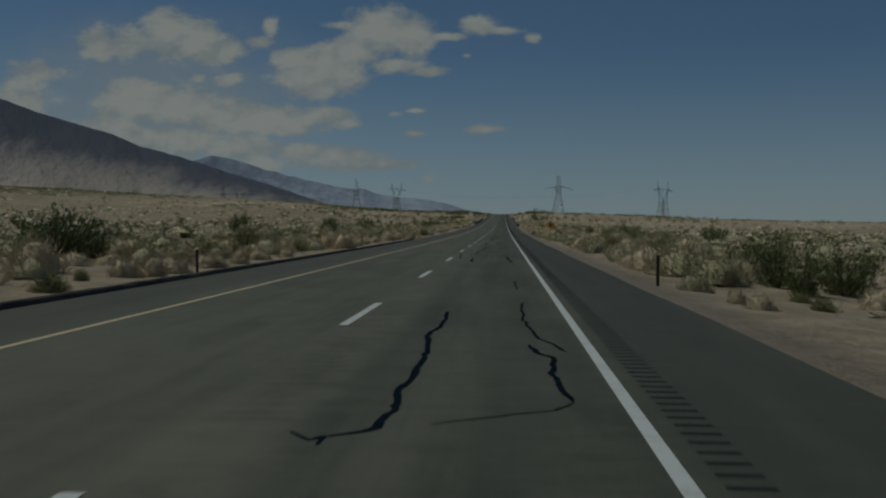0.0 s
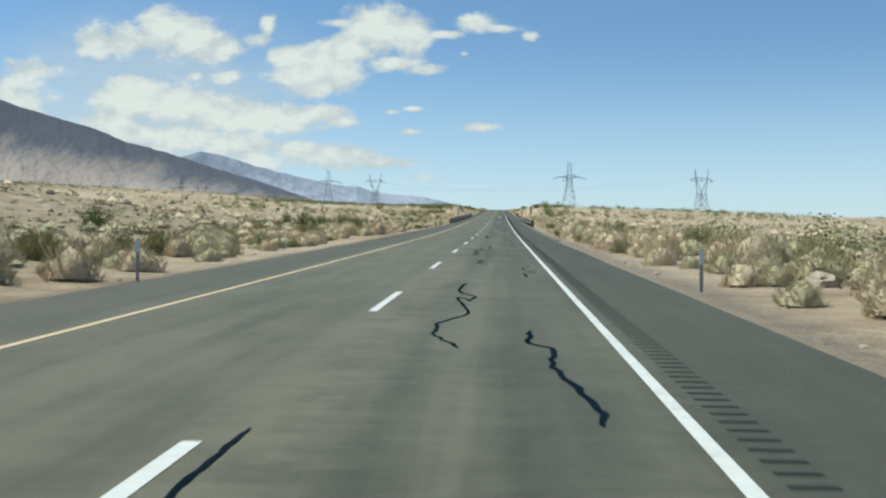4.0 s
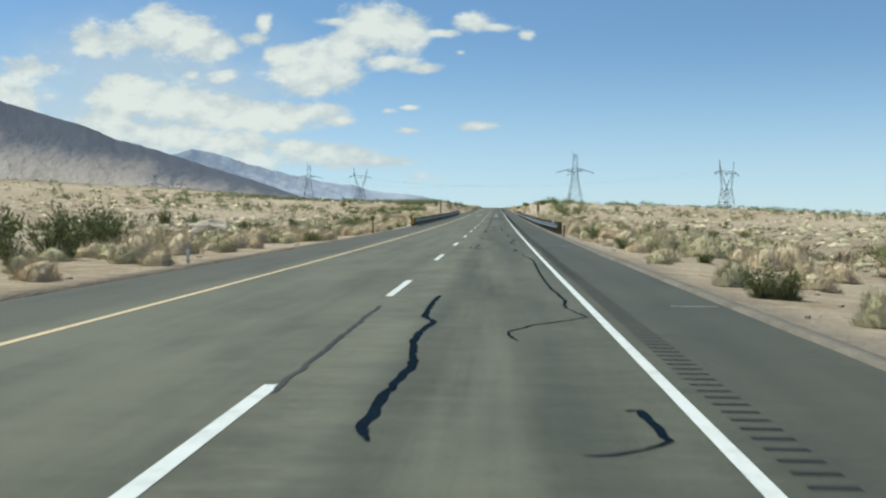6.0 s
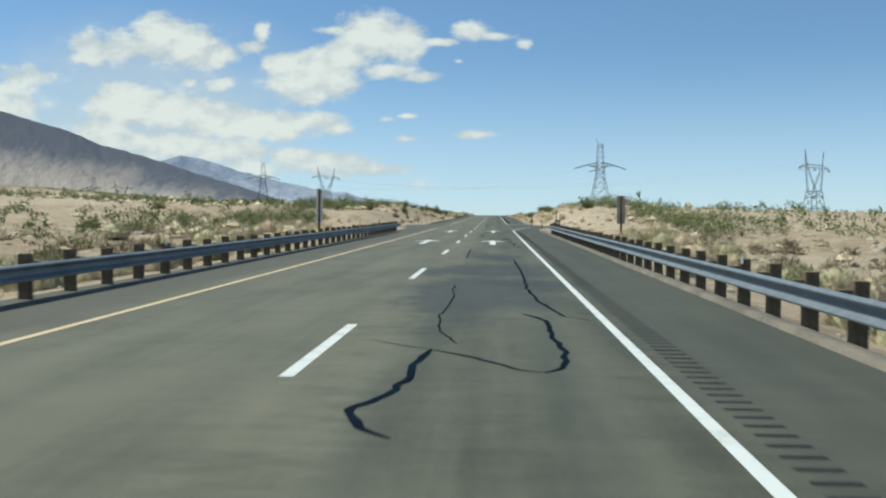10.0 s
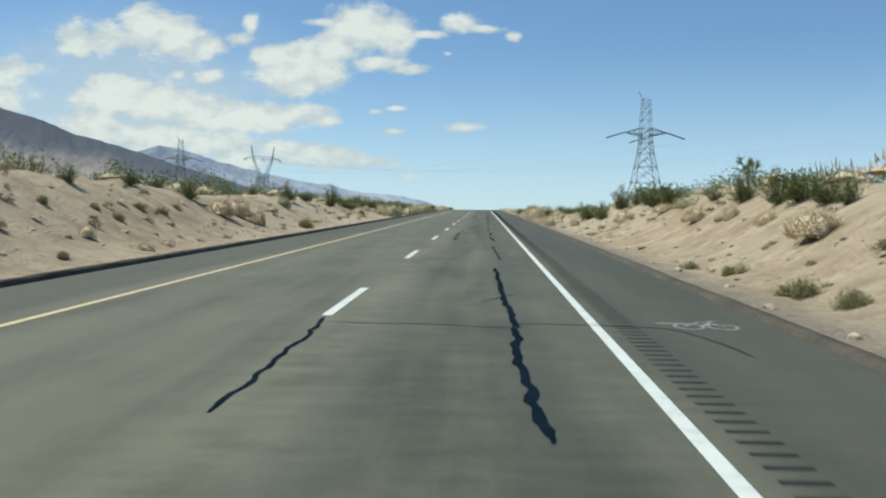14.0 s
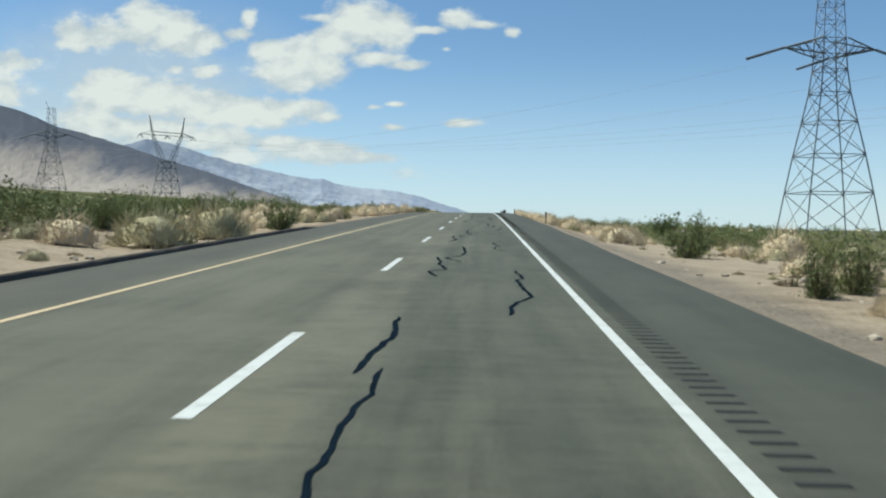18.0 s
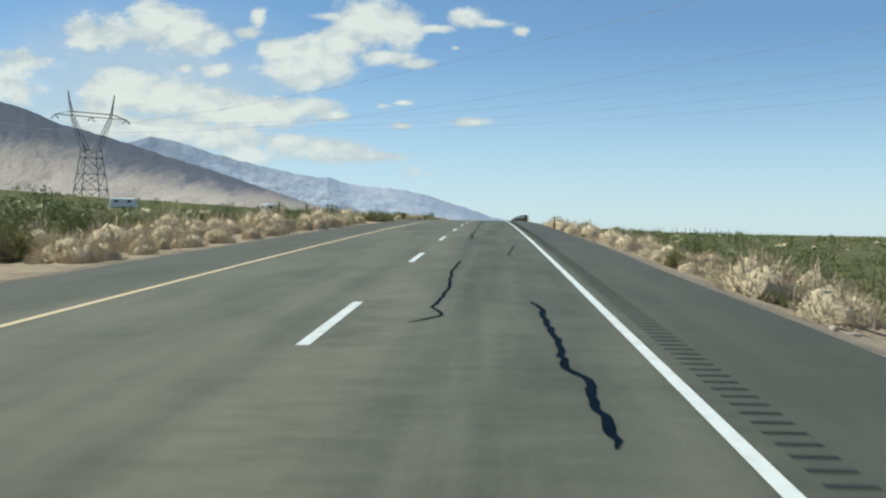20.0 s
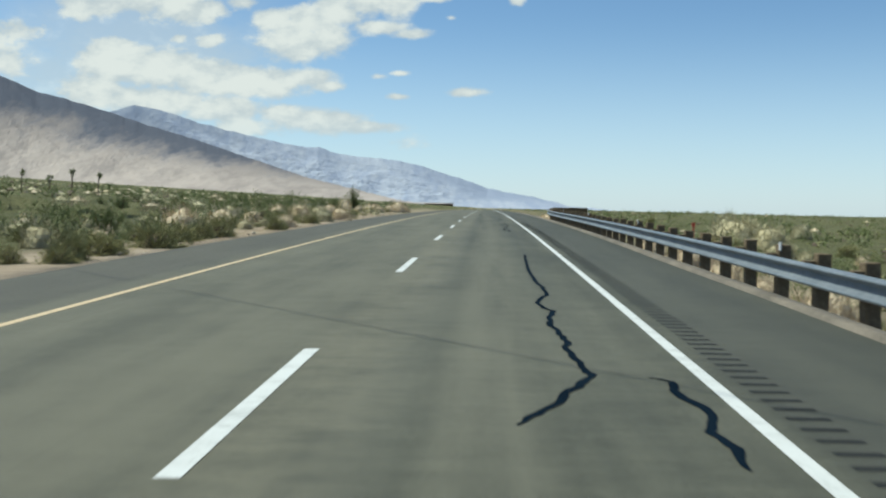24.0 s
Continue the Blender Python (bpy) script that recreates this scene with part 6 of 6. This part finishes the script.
grow("scrub_bush", (-11.6, 833.7, 0.6), (-11.8, 835.5, 0.6), (-11.2, 840.2, 0.5), (-11.6, 850.5, 0.7), (-11.2, 831.2, 0.5))
grow("creosote_bush", (-11.8, 869.4, 0.7), (-22.7, 900.2, 0.9), (-25.7, 904.8, 0.5))
grow("scrub_bush", (-11.4, 866.1, 0.8), (-11.6, 868.2, 0.7), (-11.2, 871.8, 0.9), (-11.6, 879.6, 0.9), (-11.8, 878.2, 0.8), (-12.0, 875.9, 0.8), (-11.2, 865.1, 0.5), (-11.2, 887.6, 0.7), (-11.2, 888.9, 0.5), (-16.1, 876.5, 0.8), (-18.0, 878.6, 1.0), (-12.3, 865.0, 0.5), (-12.5, 876.7, 0.6), (-11.6, 912.9, 0.8), (24.1, 1005.1, 1.4), (21.3, 909.1, 1.0))
grow("sagebrush", (-11.4, 862.3, 0.3), (-12.0, 861.5, 0.3), (-11.6, 902.8, 0.8), (-19.6, 887.7, 0.6), (19.4, 934.0, 2.7), (19.6, 929.1, 2.6), (16.9, 911.4, 1.8), (26.9, 936.9, 1.5), (16.4, 901.8, 0.9), (16.1, 905.9, 1.0))
grow("rabbitbrush", (-11.6, 891.5, 0.7), (20.1, 903.1, 0.8))
grow("sagebrush", (6.7, 481.5, 0.7), (5.9, 495.0, 0.65), (6.8, 498.0, 0.6), (5.0, 500.5, 0.5), (6.5, 509.0, 0.6), (7.6, 511.0, 0.5), (8.8, 494.0, 0.5), (9.4, 503.0, 0.6))
grow("burrobush", (-13.4, 484.0, 0.45), (-14.6, 487.0, 0.5), (-12.9, 491.0, 0.4), (-15.4, 493.0, 0.55), (-14.0, 498.0, 0.45), (-16.2, 500.0, 0.6), (-13.2, 503.0, 0.35), (-15.0, 507.0, 0.5), (8.2, 486.0, 0.35), (9.6, 489.0, 0.4))
grow("creosote_bush", (-18.6, 493.0, 1.6), (-15.6, 512.0, 1.5), (-16.8, 527.0, 1.3), (10.8, 492.0, 1.5), (11.5, 497.0, 1.3))
grow("creosote_bush", (9.0, 607.0, 1.6), (9.8, 609.0, 1.3), (8.2, 609.5, 1.1))


def scatter():
    rnd = random.Random(42)
    singles = {k: 0 for k in KINDS}
    close, mid, far = ({k: [] for k in KINDS} for _ in range(3))
    # near band, bush by bush
    y = -6.0
    while y < 960:
        for sgn in (-1, 1):
            for lane in range(6):
                side = (1.0 if y > 775 and sgn < 0 else 1.5) + 2.1 * lane + rnd.uniform(0, 2.1)
                yy = y + rnd.uniform(0, 2.4)
                x = 2.45 + side if sgn > 0 else -10.3 - side
                r1, r2, r3 = rnd.random(), rnd.random(), rnd.random()
                if clearance(x, yy) or r1 > density(x, yy) or near_planted(x, yy):
                    continue
                k = choose_kind(x, yy, r2)
                s = (0.55 + 0.75 * r3) * (0.42 if 430 < yy < 600 and side < 8 else 1.0) * ((1.12 if k == "rabbitbrush" and side < 7.5 else 0.72) if yy > 730 or (yy > 600 and x > 0) else 1.0) * (1.0 if lane or k == "rabbitbrush" else 0.75)
                m = (x, yy, ground_z(x, yy) - 0.03, s, rnd.uniform(0, math.tau), rnd.uniform(0.8, 1.15))
                if singles[k] < 110 and lane < 3 and rnd.random() < 0.25:
                    singles[k] += 1
                    plant(k, rnd.randrange(4), m)
                else:
                    (close if lane < 3 else mid)[k].append(m)
        y += 2.4
    # dry tufts on the cut banks
    for _ in range(1700):
        yy, side = rnd.uniform(440, 680), 1.2 + 8 * rnd.random()
        x = 2.45 + side if rnd.random() < 0.5 else -10.3 - side
        if not clearance(x, yy) and noise.noise((x * 0.3, yy * 0.2, 12)) > -0.15:
            mid[rnd.choice(("rabbitbrush", "scrub_bush", "burrobush", "burrobush", "burrobush"))].append((x, yy, ground_z(x, yy) - 0.02, 0.12 + 0.3 * rnd.random() ** 2, rnd.uniform(0, 6.28), rnd.uniform(0.7, 1.1)))
    # middle ground
    for _ in range(9800):
        yy = rnd.uniform(0, 1150)
        side = 14.5 + 75 * rnd.random() ** 1.3
        x = 2.45 + side if rnd.random() < 0.45 else -10.3 - side
        if clearance(x, yy) or rnd.random() > density(x, yy):
            continue
        k = choose_kind(x, yy, rnd.random())
        low = 0.7 if (x > 0 and yy > 660) or yy > 760 else 1.0
        (mid if side < 19 else far)[k].append((x, yy, ground_z(x, yy) - 0.05, low * rnd.uniform(0.55, 1.35), rnd.uniform(0, 6.28), rnd.uniform(0.8, 1.15)))
    # small tufts between the bushes of the stony slope
    for _ in range(8000):
        yy, side = rnd.uniform(0, 440), 4 + 105 * rnd.random() ** 1.25
        x = 2.45 + side if rnd.random() < 0.5 else -10.3 - side
        if not clearance(x, yy):
            far[rnd.choice(("burrobush", "burrobush", "burrobush", "scrub_bush", "sagebrush"))].append((x, yy, ground_z(x, yy) - 0.03, rnd.uniform(0.28, 0.62), rnd.uniform(0, 6.28), rnd.uniform(0.7, 1.1)))
    # far field
    for _ in range(6800):
        yy = 40 + 2100 * rnd.random() ** 1.15
        side = 60 + 560 * rnd.random() ** 1.25
        x = 2.45 + side if rnd.random() < 0.45 else -10.3 - side
        if yy > 1185 and rnd.random() < 0.3:
            x = rnd.uniform(-120, 120)
        k = choose_kind(x, yy, rnd.random())
        low = 0.6 if (x > 0 and yy > 640) or yy > 760 else 1.0
        far[k].append((x, yy, ground_z(x, yy) - 0.1, low * rnd.uniform(0.8, 1.7), rnd.uniform(0, 6.28), rnd.uniform(0.7, 1.0)))
    for lot, shapes, name in ((close, NEAR, "roadside_brush"), (mid, LOW, "brush_cover"), (far, TINY, "distant_brush")):
        for k, places in lot.items():
            if places:
                joined(name, shapes[k], places, [KINDS[k][0], STEM_AND_SHADE], KINDS[k][8] + ({"distant_brush": " in the distance", "roadside_brush": " beside the road"}.get(name, " over the open ground")))


def joined(name, shapes, places, mats, label):
    """Many copies of a few shapes in one mesh."""
    rnd = random.Random(len(places))
    vs, loops, counts, idx, base = [], [], [], [], 0
    prepared = [(np.array([tuple(p) for p in v]), np.concatenate([np.array(f) for f in fs]), np.array([len(f) for f in fs]), np.array(i)) for v, fs, i in shapes]
    for x, y, z, s, turn, tall in places:
        v, lp, ct, ii = prepared[rnd.randrange(len(prepared))]
        c, sn = math.cos(turn) * s, math.sin(turn) * s
        vs.append(np.stack([x + v[:, 0] * c - v[:, 1] * sn, y + v[:, 0] * sn + v[:, 1] * c, z + v[:, 2] * s * tall], 1))
        loops.append(lp + base), counts.append(ct), idx.append(ii)
        base += len(v)
    vs, loops, counts, idx = np.concatenate(vs), np.concatenate(loops), np.concatenate(counts), np.concatenate(idx)
    me = bpy.data.meshes.new(name)
    me.vertices.add(len(vs))
    me.vertices.foreach_set("co", vs.astype(np.float32).ravel())
    me.loops.add(len(loops))
    me.loops.foreach_set("vertex_index", loops.astype(np.int32))
    me.polygons.add(len(counts))
    me.polygons.foreach_set("loop_start", np.concatenate([[0], np.cumsum(counts)[:-1]]).astype(np.int32))
    me.polygons.foreach_set("material_index", idx.astype(np.int32))
    me.polygons.foreach_set("use_smooth", np.full(len(counts), name != "loose_stones"))
    for m in mats:
        me.materials.append(m)
    me.update(calc_edges=True)
    tagged(new(name, me), label, "brush", kind="stuff")


scatter()


# ---- single plants, rocks and the parked trailers ----
def yucca_tree(x, y, tall, seed, lift=0.0):
    """A thin bare stem with a few arms that end in spiky tufts."""
    rnd = random.Random(seed)
    t = new("joshua_tree")
    tagged(t, "thin dark joshua tree with spiky tufts on bare arms", "tree", "joshua trees")
    trunk, tuft = bmesh.new(), bmesh.new()
    fork = Vector((rnd.uniform(-0.1, 0.1), rnd.uniform(-0.1, 0.1), tall * 0.5))
    bar(trunk, (0, 0, -0.3), fork, 0.028 + 0.010 * tall, 6)
    tips = []
    for k in range(3):
        a = rnd.uniform(0, math.tau)
        tip = fork + Vector((math.cos(a) * 0.22 * tall * rnd.random(), math.sin(a) * 0.22 * tall * rnd.random(), tall * rnd.uniform(0.25, 0.45)))
        bar(trunk, fork, tip, 0.022 + 0.006 * tall, 5)
        tips.append(tip)
    for tip in tips:
        for _ in range(46):
            d = Vector((rnd.gauss(0, 1), rnd.gauss(0, 1), rnd.gauss(0.3, 0.9))).normalized()
            w = d.cross(Vector((rnd.gauss(0, 1), rnd.gauss(0, 1), rnd.gauss(0, 1)))).normalized() * (0.012 + 0.006 * tall)
            base = tip - Vector((0, 0, rnd.uniform(0, 0.12 * tall)))
            tuft.faces.new([tuft.verts.new(base - w), tuft.verts.new(base + w), tuft.verts.new(base + d * tall * rnd.uniform(0.10, 0.17))])
    part("trunk", trunk, STEM_AND_SHADE, t)
    part("crown", tuft, GREEN, t, "spiky green leaf tufts")
    t.location = (x, y, ground_z(x, y) + lift)
    return t


for k, (x, y, tall) in enumerate(((-43.0, 931.0, 2.3), (-41.4, 933.0, 1.9), (-38.1, 930.0, 2.4), (-36.5, 932.0, 2.3), (16.5, 568.0, 3.0), (18.0, 572.0, 3.4), (19.0, 501.0, 2.4), (8.6, 20.5, 2.6), (9.6, 21.5, 3.0), (24.0, 770.0, 2.4))):
    yucca_tree(x, y, tall, 60 + k)

def boulder_mesh(seed, squash):
    bm = bmesh.new()
    bmesh.ops.create_icosphere(bm, subdivisions=3, radius=1.0)
    for v in bm.verts:
        n = v.co.normalized()
        v.co = n * (1 + 0.35 * noise.fractal(n * 1.1 + Vector((seed, 0, 0)), 0.9, 2.0, 4))
        v.co.z *= squash
    return mesh_of(bm, "boulder", ROCK)


ROCKS = [boulder_mesh(s * 3.1, 0.55 + 0.08 * s) for s in range(4)]


def boulders():
    rnd = random.Random(8)
    for k in range(150):
        y = rnd.uniform(5, 420) if k < 128 else rnd.uniform(420, 960)
        side = 3.4 + 34 * rnd.random() ** 1.5
        x = 2.45 + side if rnd.random() < 0.5 else -10.3 - side
        if clearance(x, y):
            continue
        s = 0.10 + 0.40 * rnd.random() ** 3 + 0.008 * side
        ob = new("boulder", ROCKS[k % 4])
        ob.location, ob.scale, ob.rotation_euler = (x, y, ground_z(x, y) + s * 0.15), (s, s * rnd.uniform(0.7, 1.2), s), (0, 0, rnd.uniform(0, 6.3))
        tagged(ob, "pale granite boulder half sunk in the sand", "rock", "boulders in the desert")
    big = new("boulder", ROCKS[1])
    big.location, big.scale = (-24.7, 296.0, ground_z(-24.7, 296.0) + 0.35), (2.0, 1.6, 1.75)
    tagged(big, "large pale granite boulder among green brush", "rock", "boulders in the desert")


boulders()


def rubble():
    """Fist-sized stones and clods strewn over the verges and the cut banks."""
    rnd = random.Random(31)
    shapes = []
    for s in range(5):
        bm = bmesh.new()
        bmesh.ops.create_icosphere(bm, subdivisions=1, radius=1.0)
        for v in bm.verts:
            v.co *= rnd.uniform(0.7, 1.25)
            v.co.z *= 0.6
        shapes.append(([v.co.copy() for v in bm.verts], [tuple(v.index for v in f.verts) for f in bm.faces], [0] * len(bm.faces)))
        bm.free()
    places = []
    while len(places) < 3800:
        y = rnd.uniform(0, 960) if rnd.random() < 0.55 else rnd.uniform(485, 670)
        side = 0.7 + 13 * rnd.random() ** 1.5
        x = 2.45 + side if rnd.random() < 0.5 else -10.3 - side
        if rnd.random() > 0.55 + 0.9 * noise.noise((x * 0.4, y * 0.25, 5)):
            continue
        s = 0.03 + 0.11 * rnd.random() ** 3
        places.append((x, y, ground_z(x, y) + 0.2 * s, s, rnd.uniform(0, 6.28), rnd.uniform(0.7, 1.2)))
    while len(places) < 6400:
        y, side = rnd.uniform(0, 430), 9 + 70 * rnd.random() ** 1.3
        x = 2.45 + side if rnd.random() < 0.45 else -10.3 - side
        if noise.noise((x * 0.06, y * 0.06, 15)) > -0.1:
            s = 0.08 + 0.30 * rnd.random() ** 2.5
            places.append((x, y, ground_z(x, y) + 0.2 * s, s, rnd.uniform(0, 6.28), rnd.uniform(0.7, 1.2)))
    joined("loose_stones", shapes, places, [ROCK], "small pale stones and clods strewn over sand")


rubble()


def trailer(x, y, turn, length):
    t = new("camper_trailer")
    tagged(t, "small white camper trailer parked in the scrub", "trailer")
    body = bmesh.new()
    box(body, -length / 2, length / 2, -1.05, 1.05, 0.45, 2.05, 0.18)
    body_ob = part("body", body, PLASTIC, t, "white rounded body")
    for px in (-length * 0.25, length * 0.22):
        part("window", box(bmesh.new(), px - 0.3, px + 0.3, -1.075, -1.055, 1.35, 1.7, 0.006), BLACK, body_ob, "dark window")
    part("door", box(bmesh.new(), -0.25, 0.35, -1.07, -1.054, 0.6, 1.85, 0.005), PLASTIC, body_ob)
    part("window", box(bmesh.new(), length / 2 + 0.004, length / 2 + 0.02, -0.6, 0.6, 1.25, 1.7, 0.006), BLACK, body_ob, "dark end window")
    for sy in (-1, 1):
        bm = bmesh.new()
        bmesh.ops.create_cone(bm, cap_ends=True, segments=20, radius1=0.34, radius2=0.34, depth=0.2, matrix=Matrix.Translation((0.1, sy * 0.95, 0.34)) @ Matrix.Rotation(radians(90), 4, "X"))
        part("wheel", bm, BLACK, t)
    part("hitch", bar(bmesh.new(), (-length / 2, 0, 0.5), (-length / 2 - 1.1, 0, 0.45), 0.05), DARK_STEEL, t)
    part("roof_vent", box(bmesh.new(), -0.3, 0.3, -0.3, 0.3, 2.053, 2.2, 0.03), PLASTIC, t)
    t.location, t.rotation_euler = (x, y, ground_z(x, y)), (0, 0, radians(turn))


trailer(-38.8, 874.0, -60, 3.4)
trailer(-61.0, 867.0, 15, 4.2)
